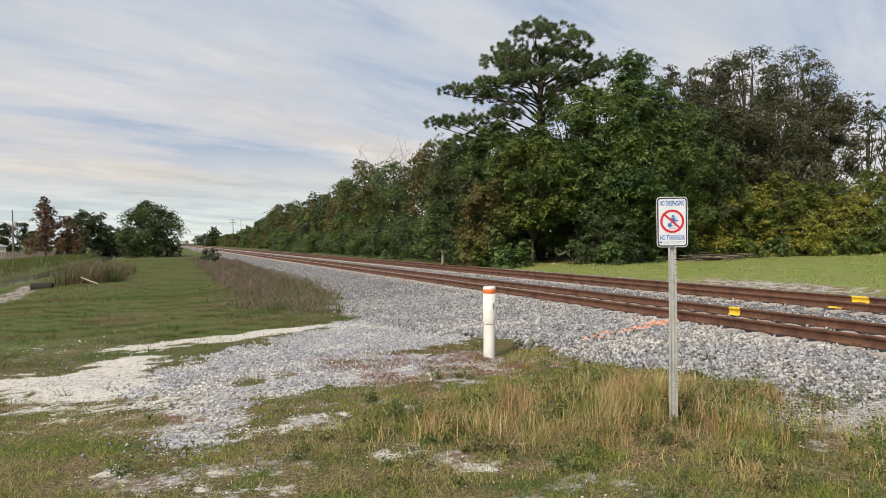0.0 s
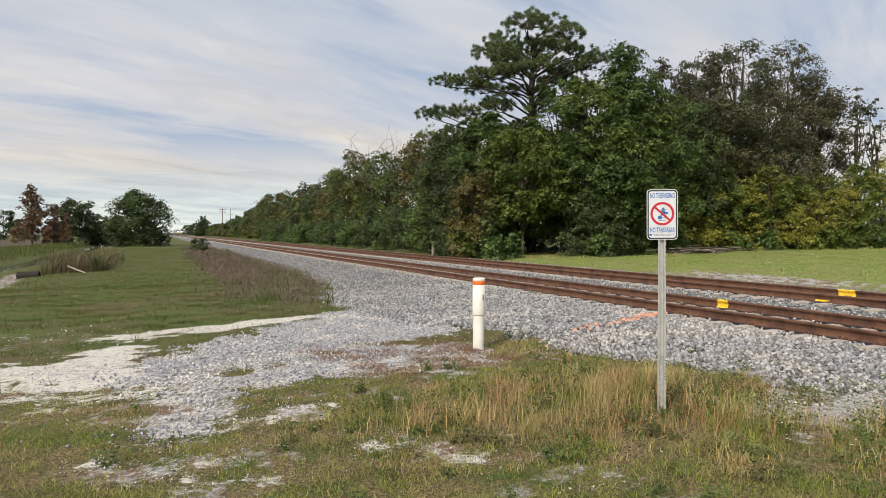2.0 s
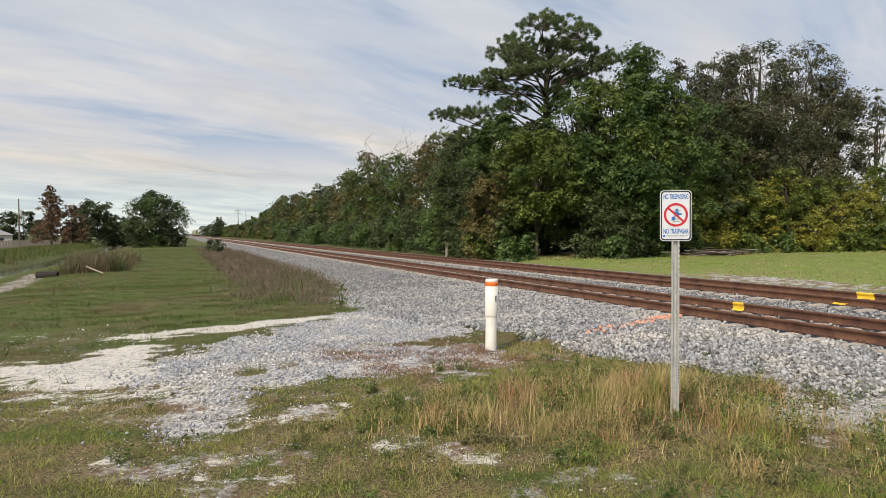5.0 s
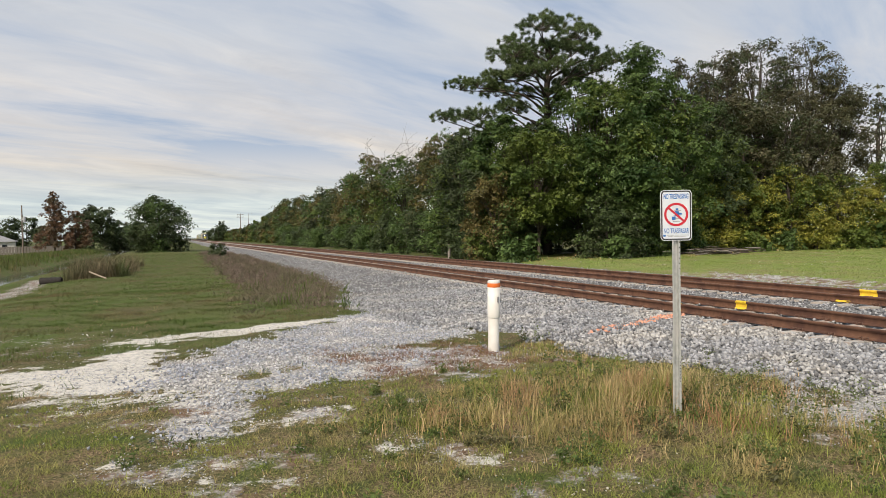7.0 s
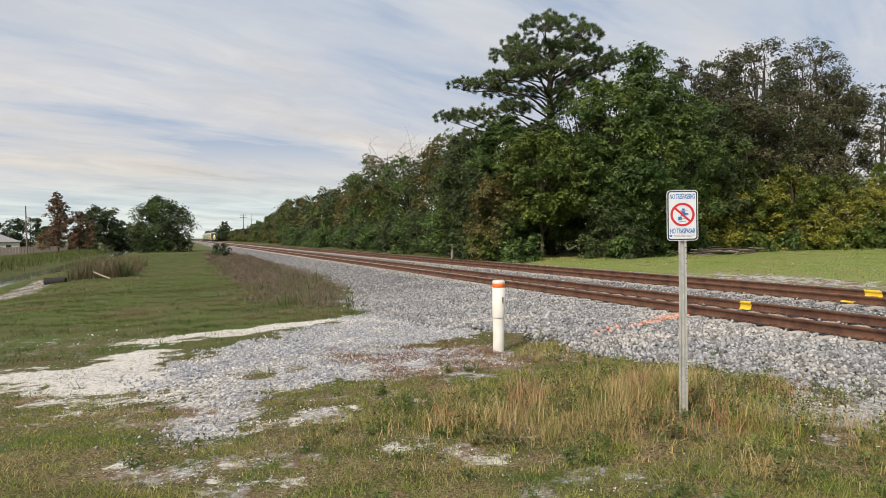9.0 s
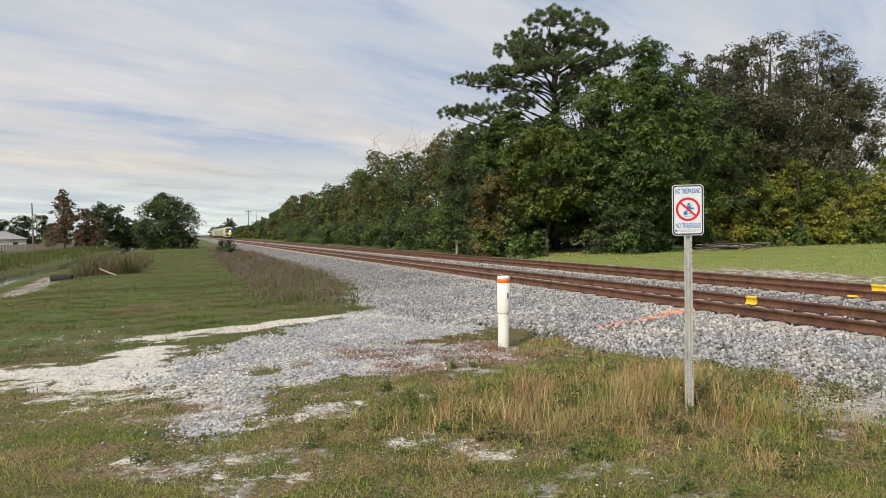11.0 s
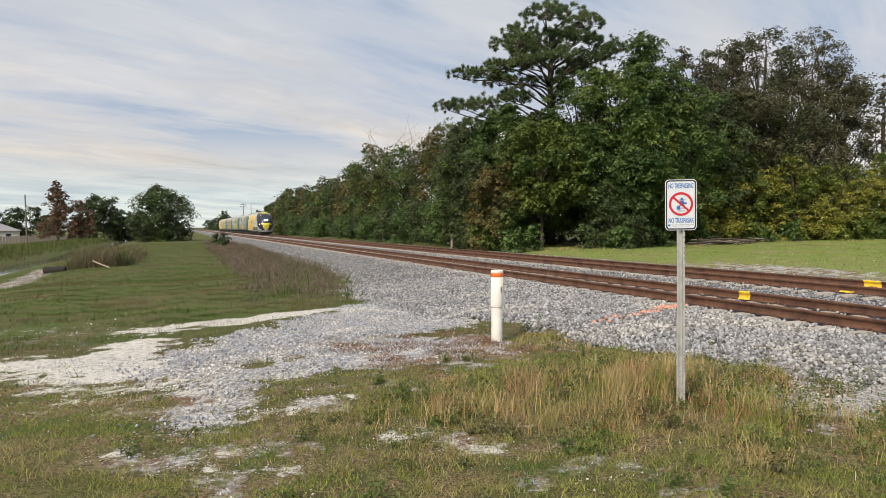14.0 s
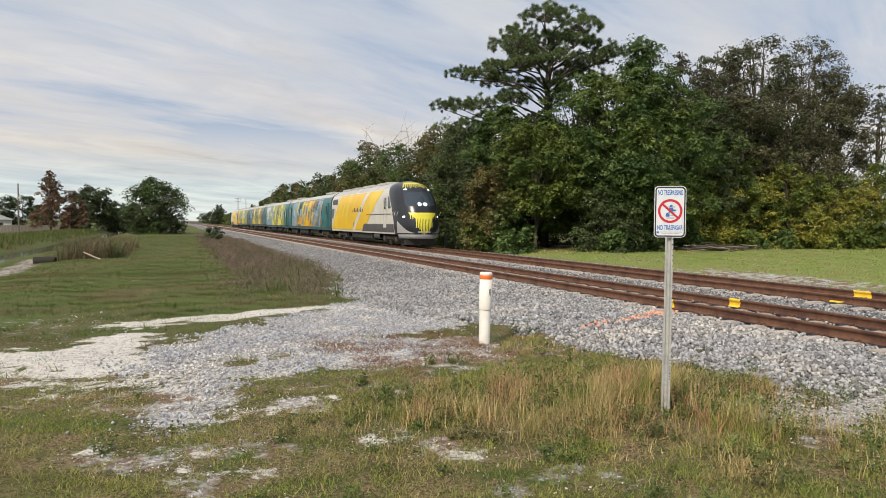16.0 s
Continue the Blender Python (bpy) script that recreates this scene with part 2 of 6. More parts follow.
def part(name, bm, material, parent, label="", smooth=False):
    """Links a bmesh, or a finished mesh, as one object under a thing or a part."""
    if isinstance(bm, bmesh.types.BMesh):
        me = bpy.data.meshes.new(name)
        bmesh.ops.recalc_face_normals(bm, faces=bm.faces)
        bm.to_mesh(me)
        bm.free()
        me.materials.append(material)
        if smooth:
            me.polygons.foreach_set("use_smooth", np.ones(len(me.polygons), bool))
    else:
        me = bm
    ob = new(name, me)
    ob.parent = parent
    if label:
        ob["label"] = label
    return ob


def box(bm, x0, x1, y0, y1, z0, z1, bevel=0.0):
    r = bmesh.ops.create_cube(bm, size=1.0, matrix=Matrix.LocRotScale(((x0 + x1) / 2, (y0 + y1) / 2, (z0 + z1) / 2), None, (x1 - x0, y1 - y0, z1 - z0)))
    if bevel:
        es = list({e for v in r["verts"] for e in v.link_edges})
        bmesh.ops.bevel(bm, geom=es, offset=bevel, segments=2, affect="EDGES")
    return bm


def boxed(*a, **k):
    return box(bmesh.new(), *a, **k)


def tube_arrays(points, radii, sides=7):
    """A tapered tube along points."""
    P = np.array(points, float)
    R = np.array(radii, float)
    T = np.gradient(P, axis=0)
    T /= np.linalg.norm(T, axis=1)[:, None] + 1e-9
    ref = np.where(np.abs(T[:, 2:3]) < 0.9, [[0, 0, 1.0]], [[1.0, 0, 0]])
    A = np.cross(T, ref)
    A /= np.linalg.norm(A, axis=1)[:, None] + 1e-9
    B = np.cross(T, A)
    ang = np.linspace(0, 2 * np.pi, sides, endpoint=False)
    V = P[:, None] + R[:, None, None] * (A[:, None] * np.cos(ang)[None, :, None] + B[:, None] * np.sin(ang)[None, :, None])
    n = len(P)
    i, j = np.meshgrid(np.arange(n - 1), np.arange(sides), indexing="ij")
    j2 = (j + 1) % sides
    F = np.stack([i * sides + j, i * sides + j2, (i + 1) * sides + j2, (i + 1) * sides + j], -1).reshape(-1, 4)
    return V.reshape(-1, 3), F


def join_arrays(pieces):
    V, F, o = [], [], 0
    for v, f in pieces:
        V.append(v)
        F.append(f + o)
        o += len(v)
    return np.concatenate(V), np.concatenate(F)


def fbm(x, y, s, seed=0):
    """Cheap smooth noise in about -1 to 1, by summed sines."""
    g = np.random.RandomState(seed)
    out = np.zeros_like(np.asarray(x, float))
    for k in range(9):
        a = g.uniform(0, 2 * np.pi)
        q = g.uniform(0.5, 2.2) / s
        out += np.sin((x * np.cos(a) + y * np.sin(a)) * q * 2 * np.pi + g.uniform(0, 6.28)) / (0.6 + q * s)
    return out / 4.0


def smooth(a, b, x):
    t = np.clip((x - a) / (b - a), 0, 1)
    return t * t * (3 - 2 * t)

# ---- the ground and the line ----
RAIL_TOP = 0.08
TRACKS = (10.95, 15.55)          # centre lines of the two tracks, running along y
GAUGE = 1.507                    # between rail centres


def toe(y):
    """Where the near foot of the ballast lies."""
    return np.interp(y, [-40, 0, 4.9, 6.3, 8, 10.5, 13, 17, 20, 24, 34, 60], [8.4, 8.2, 7.6, 6.9, 6.5, 5.7, 4.6, 4.3, 4.7, 5.7, 6.7, 6.9])


def field(x, y):
    z = np.interp(y, [-50, 2, 5, 10, 20, 45, 150], [0, 0, -0.09, -0.12, -0.30, -0.60, -0.62])
    z = z - 0.16 * smooth(4.6, 6.6, x) * (1 - smooth(8, 11, y))
    z = z - 0.35 * smooth(-4, -10, x) * smooth(10, 35, y)
    z = z + 0.05 * fbm(x, y, 3.1, 4) * (1 - smooth(60, 120, y)) + 0.018 * fbm(x, y, 0.8, 5)
    d = np.abs(x + 11.5 + 0.25 * np.sin(y / 7.0))
    bank = smooth(1.9, 0.0, d)
    z = z - 0.5 * bank + 0.55 * smooth(1.2, 4.0, d) * smooth(12.0, 6.0, d) * (x < -11.5)
    return z


def gz(x, y):
    x, y = np.asarray(x, float), np.asarray(y, float)
    t = toe(y)
    bed = -0.152
    left = field(x, y)
    up = smooth(0, 1, (x - t) / np.maximum(9.1 - t, 0.3))
    lin = np.clip((x - t) / np.maximum(9.1 - t, 0.3), 0, 1)
    z = np.where(x < t, left, field(t, y) * (1 - 0.6 * lin - 0.4 * up) + bed * (0.6 * lin + 0.4 * up))
    right = -0.10 - 0.16 * smooth(21.5, 19.8, x) + 0.05 * fbm(x, y, 4, 8) * smooth(20, 24, x)
    k = smooth(17.6, 19.6, x)
    return np.where(x > 12, bed * (1 - k) + right * k, z)


def seg_dist(x, y, pts, widths):
    """Distance past the edge of a band that follows pts: below zero inside."""
    best = np.full(np.shape(x), 1e9)
    for (p, q), (wa, wb) in zip(zip(pts, pts[1:]), zip(widths, widths[1:])):
        dx, dy = q[0] - p[0], q[1] - p[1]
        t = np.clip(((x - p[0]) * dx + (y - p[1]) * dy) / (dx * dx + dy * dy), 0, 1)
        best = np.minimum(best, np.hypot(x - p[0] - t * dx, y - p[1] - t * dy) - (wa + (wb - wa) * t))
    return best


def m_ballast(x, y):
    n = 0.35 * fbm(x, y, 1.2, 11) + 0.2 * fbm(x, y, 0.45, 12)
    return smooth(-0.25, 0.25, x - toe(y) + n) * smooth(20.3, 19.5, x + n)


def m_gravel(x, y):
    """The grey stone of the access track: firm along its middle, thinning out through the turf."""
    n = 0.45 * fbm(x, y, 1.0, 13) + 0.40 * fbm(x, y, 0.42, 14)
    d = seg_dist(x, y, [(5.6, 14.2), (4.0, 12.8), (2.4, 11.4), (1.0, 10.3), (0.2, 9.2), (0.1, 8.6)], [2.2, 1.75, 1.35, 1.0, 0.75, 0.3])
    spill = seg_dist(x, y, [(0.6, 8.6), (0.5, 7.4), (0.05, 6.5), (-0.2, 6.2)], [0.35, 0.15, 0.05, 0.0])
    edge = seg_dist(x, y, [(0.6, 8.3), (1.3, 8.5), (2.2, 9.0), (3.3, 9.3)], [0.45, 0.5, 0.55, 0.6])
    near = seg_dist(x, y, [(5.35, 4.55), (6.1, 4.75), (7.4, 4.9)], [0.10, 0.28, 0.40])
    near = np.minimum(near, seg_dist(x, y, [(6.3, 4.0), (7.4, 4.2)], [0.05, 0.2]))
    loose = np.minimum(np.minimum(spill, edge), near)
    return np.maximum(smooth(0.70, -0.50, d + n), 0.80 * smooth(0.55, -0.35, loose + 1.2 * n))


def m_sand(x, y):
    """White limerock: a tongue beside the track, and worn through the turf in scattered scabs."""
    n = 0.30 * fbm(x, y, 0.9, 15) + 0.32 * fbm(x, y, 0.4, 16)
    d = seg_dist(x, y, [(3.2, 15.0), (2.3, 14.4), (0.8, 13.8), (-0.6, 13.3)], [0.12, 0.24, 0.34, 0.34])
    d = np.minimum(d, seg_dist(x, y, [(-0.5, 11.9), (-0.9, 10.9), (-1.1, 10.1), (-0.8, 9.3)], [0.15, 0.45, 0.72, 0.45]))
    d = np.minimum(d, seg_dist(x, y, [(-1.3, 10.2), (-2.6, 10.6)], [0.5, 0.25]))
    scab = seg_dist(x, y, [(-2.4, 9.7), (-1.7, 9.2), (-1.0, 8.6), (0.0, 8.0), (0.6, 8.1)], [0.3, 0.35, 0.35, 0.35, 0.15])
    scab = np.minimum(scab, seg_dist(x, y, [(0.5, 7.5), (0.1, 6.6), (-0.2, 6.3)], [0.22, 0.10, 0.05]))
    scab = np.minimum(scab, seg_dist(x, y, [(0.9, 6.5), (1.25, 6.75)], [0.06, 0.08]))
    scab = np.minimum(scab, seg_dist(x, y, [(-0.25, 5.6), (0.05, 5.2), (0.6, 4.85)], [0.08, 0.08, 0.02]))
    scab = np.minimum(scab, seg_dist(x, y, [(1.2, 8.1), (2.0, 8.5), (3.1, 8.9)], [0.12, 0.25, 0.3]))
    scab = np.minimum(scab, seg_dist(x, y, [(1.7, 5.5), (2.2, 4.7)], [0.0, 0.05]))
    return np.maximum(smooth(0.50, -0.25, d + n), 0.56 * smooth(0.50, -0.30, scab + 1.6 * n))


def m_dirt(x, y):
    n = 0.5 * fbm(x, y, 0.9, 17) + 0.4 * fbm(x, y, 0.4, 18)
    d = np.minimum(np.hypot((x - 3.3) / 1.6, (y - 8.9) / 1.15) - 1, np.hypot((x - 6.4) / 1.4, (y - 4.75) / 0.8) - 1.1)
    d = np.minimum(d, np.hypot((x + 0.1) / 0.8, (y - 5.4) / 0.5) - 0.35)
    d = np.minimum(d, np.hypot((x - 0.2) / 0.8, (y - 7.4) / 0.9) - 0.6)
    d = np.minimum(d, np.hypot((x - 1.2) / 0.7, (y - 6.6) / 0.4) - 0.4)
    d = np.minimum(d, np.hypot((x - 2.2) / 0.7, (y - 5.0) / 0.4) - 0.2)
    far = np.hypot((x - 20.6) / 1.1, (y - 18.0) / 6.0) - 0.6
    d = np.minimum(d, far)
    d = np.minimum(d, np.abs(x + 0.09 * (y - 31) + 6.6) / 0.9 - 1 + 3.0 * smooth(50, 54, y) + 3.0 * smooth(30, 26, y) + 0.35)
    edge = smooth(0.10, 0.42, fbm(x, y, 1.7, 19) + 0.5 * fbm(x, y, 0.6, 20)) * smooth(13, 6, y) * (x < 7.5) * 0.5
    brown = 0.34 * smooth(1.2, 0.5, np.hypot((x + 3.2) / 3.2, (y - 13.2) / 2.6))
    rank = np.exp(-(((x - 4.4) / 1.5) ** 2 + ((y - 5.5) / 1.1) ** 2))
    return np.maximum(np.maximum(smooth(0.75, -0.60, d + n), edge), brown) * (1 - 0.9 * rank)


def ground_material():
    m = bpy.data.materials.new("ground_cover")
    m.use_nodes = True
    nt = m.node_tree
    N, L = nt.nodes.new, nt.links.new
    bsdf = nt.nodes["Principled BSDF"]
    tc = N("ShaderNodeTexCoord")

    def noise_node(scale, detail=5, rough=0.6):
        n = N("ShaderNodeTexNoise")
        n.inputs["Scale"].default_value, n.inputs["Detail"].default_value, n.inputs["Roughness"].default_value = scale, detail, rough
        L(tc.outputs["Object"], n.inputs["Vector"])
        return n.outputs[0]

    def ramp(src, *stops):
        r = N("ShaderNodeValToRGB")
        e = r.color_ramp.elements
        e[0].position, e[0].color = stops[0][0], (*stops[0][1], 1)
        e[1].position, e[1].color = stops[-1][0], (*stops[-1][1], 1)
        for p, c in stops[1:-1]:
            e.new(p).color = (*c, 1)
        L(src, r.inputs[0])
        return r.outputs[0]

    def mixed(f, a, b):
        x = N("ShaderNodeMix")
        x.data_type = "RGBA"
        L(f, x.inputs["Factor"])
        L(a, x.inputs["A"])
        L(b, x.inputs["B"])
        return x.outputs["Result"]

    def broken(mask, n, soft=0.10):
        """A mask with its edge broken up by fine noise."""
        wide = N("ShaderNodeMath")
        wide.operation = "MULTIPLY_ADD"
        wide.inputs[1].default_value, wide.inputs[2].default_value = 2.3, -0.65
        L(n, wide.inputs[0])
        a = N("ShaderNodeMath")
        a.operation = "ADD"
        L(mask, a.inputs[0])
        L(wide.outputs[0], a.inputs[1])
        r = N("ShaderNodeMapRange")
        r.inputs["From Min"].default_value, r.inputs["From Max"].default_value = 1.0 - soft, 1.0 + soft
        L(a.outputs[0], r.inputs["Value"])
        return r.outputs[0]

    at = N("ShaderNodeAttribute")
    at.attribute_name = "cover"
    sep = N("ShaderNodeSeparateColor")
    L(at.outputs["Color"], sep.inputs[0])
    fine, mid, large = noise_node(38, 6, 0.7), noise_node(5.5), noise_node(0.55)
    # dark noise ends: soil in the gaps, deepened for shade under the thatch
    turf = mixed(ramp(mid, (0.36, (0, 0, 0)), (0.62, (1, 1, 1))),
                 ramp(fine, (0.36, (0.026, 0.030, 0.011)), (0.55, (0.090, 0.100, 0.030)), (0.68, (0.22, 0.19, 0.09))),
                 ramp(fine, (0.36, (0.036, 0.029, 0.015)), (0.52, (0.115, 0.088, 0.042)), (0.68, (0.26, 0.20, 0.12))))
    lush = ramp(fine, (0.34, (0.032, 0.052, 0.012)), (0.66, (0.100, 0.138, 0.030)))
    dry = N("ShaderNodeAttribute")
    dry.attribute_name = "dryness"
    straw = mixed(ramp(mid, (0.40, (0, 0, 0)), (0.60, (1, 1, 1))),
                  ramp(fine, (0.38, (0.035, 0.034, 0.014)), (0.52, (0.13, 0.125, 0.045)), (0.66, (0.30, 0.25, 0.13))),
                  ramp(fine, (0.38, (0.042, 0.031, 0.018)), (0.52, (0.19, 0.135, 0.075)), (0.66, (0.40, 0.30, 0.19))))
    turf = mixed(ramp(large, (0.40, (0, 0, 0)), (0.60, (1, 1, 1))), turf, lush)
    turf = mixed(dry.outputs["Fac"], turf, straw)
    sward = N("ShaderNodeAttribute")
    sward.attribute_name = "sward"
    mown = mixed(ramp(noise_node(0.9, 6, 0.65), (0.44, (0, 0, 0)), (0.60, (1, 1, 1))),
                 ramp(fine, (0.34, (0.120, 0.175, 0.038)), (0.66, (0.245, 0.300, 0.080))),
                 ramp(fine, (0.34, (0.150, 0.160, 0.055)), (0.66, (0.310, 0.290, 0.130))))
    turf = mixed(sward.outputs["Fac"], turf, mown)
    vor = N("ShaderNodeTexVoronoi")
    vor.inputs["Scale"].default_value = 19
    L(tc.outputs["Object"], vor.inputs["Vector"])
    bw = N("ShaderNodeSeparateColor")
    L(vor.outputs["Color"], bw.inputs[0])
    # ballast ground kept dark, painting in the shade of gaps between loose stones
    stone = ramp(bw.outputs[0], (0.0, (0.06, 0.06, 0.064)), (0.5, (0.17, 0.17, 0.175)), (1.0, (0.36, 0.355, 0.35)))
    v2 = N("ShaderNodeTexVoronoi")
    v2.inputs["Scale"].default_value = 36
    L(tc.outputs["Object"], v2.inputs["Vector"])
    b2 = N("ShaderNodeSeparateColor")
    L(v2.outputs["Color"], b2.inputs[0])
    grit = ramp(b2.outputs[0], (0.0, (0.20, 0.20, 0.20)), (0.6, (0.42, 0.41, 0.40)), (1.0, (0.64, 0.62, 0.58)))
    sand = ramp(fine, (0.3, (0.56, 0.53, 0.47)), (0.6, (0.72, 0.69, 0.63)), (0.8, (0.80, 0.77, 0.72)))
    sand = mixed(ramp(noise_node(11, 8, 0.75), (0.47, (0, 0, 0)), (0.60, (1, 1, 1))), sand, grit)
    dirt = mixed(ramp(noise_node(3.2), (0.42, (0, 0, 0)), (0.56, (1, 1, 1))),
                 ramp(fine, (0.3, (0.12, 0.075, 0.045)), (0.7, (0.24, 0.16, 0.11))), grit)
    sel = noise_node(5, 10, 0.80)
    col = mixed(broken(sep.outputs[2], sel), turf, dirt)
    col = mixed(broken(at.outputs["Alpha"], sel), col, grit)
    col = mixed(broken(sep.outputs[1], sel), col, sand)
    col = mixed(broken(sep.outputs[0], sel), col, stone)
    L(col, bsdf.inputs["Base Color"])
    bsdf.inputs["Roughness"].default_value = 0.95
    bsdf.inputs["Specular IOR Level"].default_value = 0.2
    bp = N("ShaderNodeBump")
    bp.inputs["Strength"].default_value, bp.inputs["Distance"].default_value = 0.7, 0.05
    rocky = N("ShaderNodeMath")
    rocky.operation, rocky.use_clamp = "ADD", True
    L(sep.outputs[0], rocky.inputs[0])
    L(at.outputs["Alpha"], rocky.inputs[1])
    lump = N("ShaderNodeMath")
    lump.operation = "MULTIPLY"
    L(vor.outputs["Distance"], lump.inputs[0])
    L(rocky.outputs[0], lump.inputs[1])
    L(lump.outputs[0], bp.inputs["Height"])
    bf = N("ShaderNodeBump")
    bf.inputs["Strength"].default_value, bf.inputs["Distance"].default_value = 0.6, 0.03
    L(fine, bf.inputs["Height"])
    L(bp.outputs[0], bf.inputs["Normal"])
    L(bf.outputs[0], bsdf.inputs["Normal"])
    return m


def build_ground():
    xs = np.concatenate([-np.geomspace(2500, 22, 26), np.arange(-21, -4, 0.5), np.arange(-4, 10, 0.14), np.arange(10, 24, 0.35),
                         np.arange(24, 80, 2.0), np.geomspace(82, 2500, 22)])
    ys = np.concatenate([-np.geomspace(600, 4, 16), np.arange(-3, 3, 0.5), np.arange(3, 18, 0.14), np.arange(18, 40, 0.35),
                         np.arange(40, 130, 1.5), np.geomspace(132, 4000, 46)])
    X, Y = np.meshgrid(xs, ys, indexing="ij")
    Z = gz(X, Y)
    V = np.stack([X, Y, Z], -1).reshape(-1, 3)
    nx, ny = X.shape
    i, j = np.meshgrid(np.arange(nx - 1), np.arange(ny - 1), indexing="ij")
    F = np.stack([i * ny + j, (i + 1) * ny + j, (i + 1) * ny + j + 1, i * ny + j + 1], -1).reshape(-1, 4)
    me = mesh_of("ground", V, F, ground_material(), True)
    C = np.stack([m_ballast(X, Y), m_sand(X, Y), m_dirt(X, Y), m_gravel(X, Y)], -1).reshape(-1, 4).astype(np.float32)
    me.attributes.new("cover", "FLOAT_COLOR", "POINT").data.foreach_set("color", C.ravel())
    me.attributes.new("dryness", "FLOAT", "POINT").data.foreach_set("value", (smooth(15.0, 8.5, Y + 1.5 * fbm(X, Y, 2.5, 70)) * (X < 12) * smooth(-0.35, 0.35, fbm(X, Y, 1.4, 71) + 0.5 * fbm(X, Y, 0.6, 72) + 0.1) + 0.1 * (X > 19)).ravel().astype(np.float32))
    me.attributes.new("sward", "FLOAT", "POINT").data.foreach_set("value", (smooth(19.0, 20.5, X) * smooth(47, 41, Y - 0.25 * (X - 20)) + 0.14 * smooth(11.5, 15.0, Y + 1.2 * fbm(X, Y, 2.0, 75)) * (X < 8) * smooth(-0.7, 0.2, fbm(X, Y, 2.6, 76) + 0.5 * fbm(X, Y, 0.9, 77) + 0.15)).ravel().astype(np.float32))
    return tagged(new("ground", me), "patchy grass and pale gravel ground beside the railway", "ground", kind="structure")


build_ground()
wv = np.array([(-13.6, 30, -1.09), (-9.6, 30, -1.09), (-9.6, 600, -1.09), (-13.6, 600, -1.09)])
tagged(new("water", mesh_of("water", wv, [[0, 1, 2, 3]], WATER)), "still grey water in a narrow drainage canal", "water", kind="structure")


def rail_mesh(name, y0, y1, step):
    """The rail's section drawn along y, the running surface apart."""
    half = [(0.0, -0.186), (0.076, -0.186), (0.076, -0.174), (0.022, -0.158), (0.0095, -0.140), (0.0095, -0.060), (0.034, -0.044), (0.037, -0.012), (0.030, 0.0)]
    ring = [(x, z) for x, z in half[1:]] + [(-x, z) for x, z in reversed(half[1:])]
    ys = np.array([y0, *np.arange(y0 + step, y1, step), y1])
    R = np.array(ring)
    V = np.stack([np.broadcast_to(R[:, 0], (len(ys), len(R))), np.broadcast_to(ys[:, None], (len(ys), len(R))),
                  np.broadcast_to(R[:, 1], (len(ys), len(R)))], -1).reshape(-1, 3)
    k = len(R)
    F = []
    for a in range(len(ys) - 1):
        for b in range(k):
            F.append([a * k + b, a * k + (b + 1) % k, (a + 1) * k + (b + 1) % k, (a + 1) * k + b])
    me = mesh_of(name, V, F, RUST)
    me.materials.append(HEAD)
    top = len(half) - 2
    me.polygons.foreach_set("material_index", np.array([1 if b == top else 0 for a in range(len(ys) - 1) for b in range(k)], np.int32))
    return me


def tie_mesh():
    bm = bmesh.new()
    box(bm, -1.29, 1.29, -0.13, 0.13, -0.2, 0.0, 0.02)
    for v in bm.verts:                      # dipped in the middle, as prestressed ties are
        if v.co.z > -0.05:
            v.co.z -= 0.03 * max(0.0, 1 - abs(v.co.x) / 0.5)
            v.co.y *= 0.88
    me = bpy.data.meshes.new("tie")
    bmesh.ops.recalc_face_normals(bm, faces=bm.faces)
    bm.to_mesh(me)
    bm.free()
    me.materials.append(CONCRETE)
    return me


def clip_arrays():
    """One spring clip: a bent bar that rises from the tie and bears on the rail foot."""
    pts = [(0.0, -0.05, 0.0), (0.0, -0.05, 0.05), (-0.03, -0.02, 0.065), (-0.05, 0.02, 0.05), (-0.01, 0.05, 0.06), (0.02, 0.05, 0.0)]
    return tube_arrays(pts, [0.010] * 6, 4)


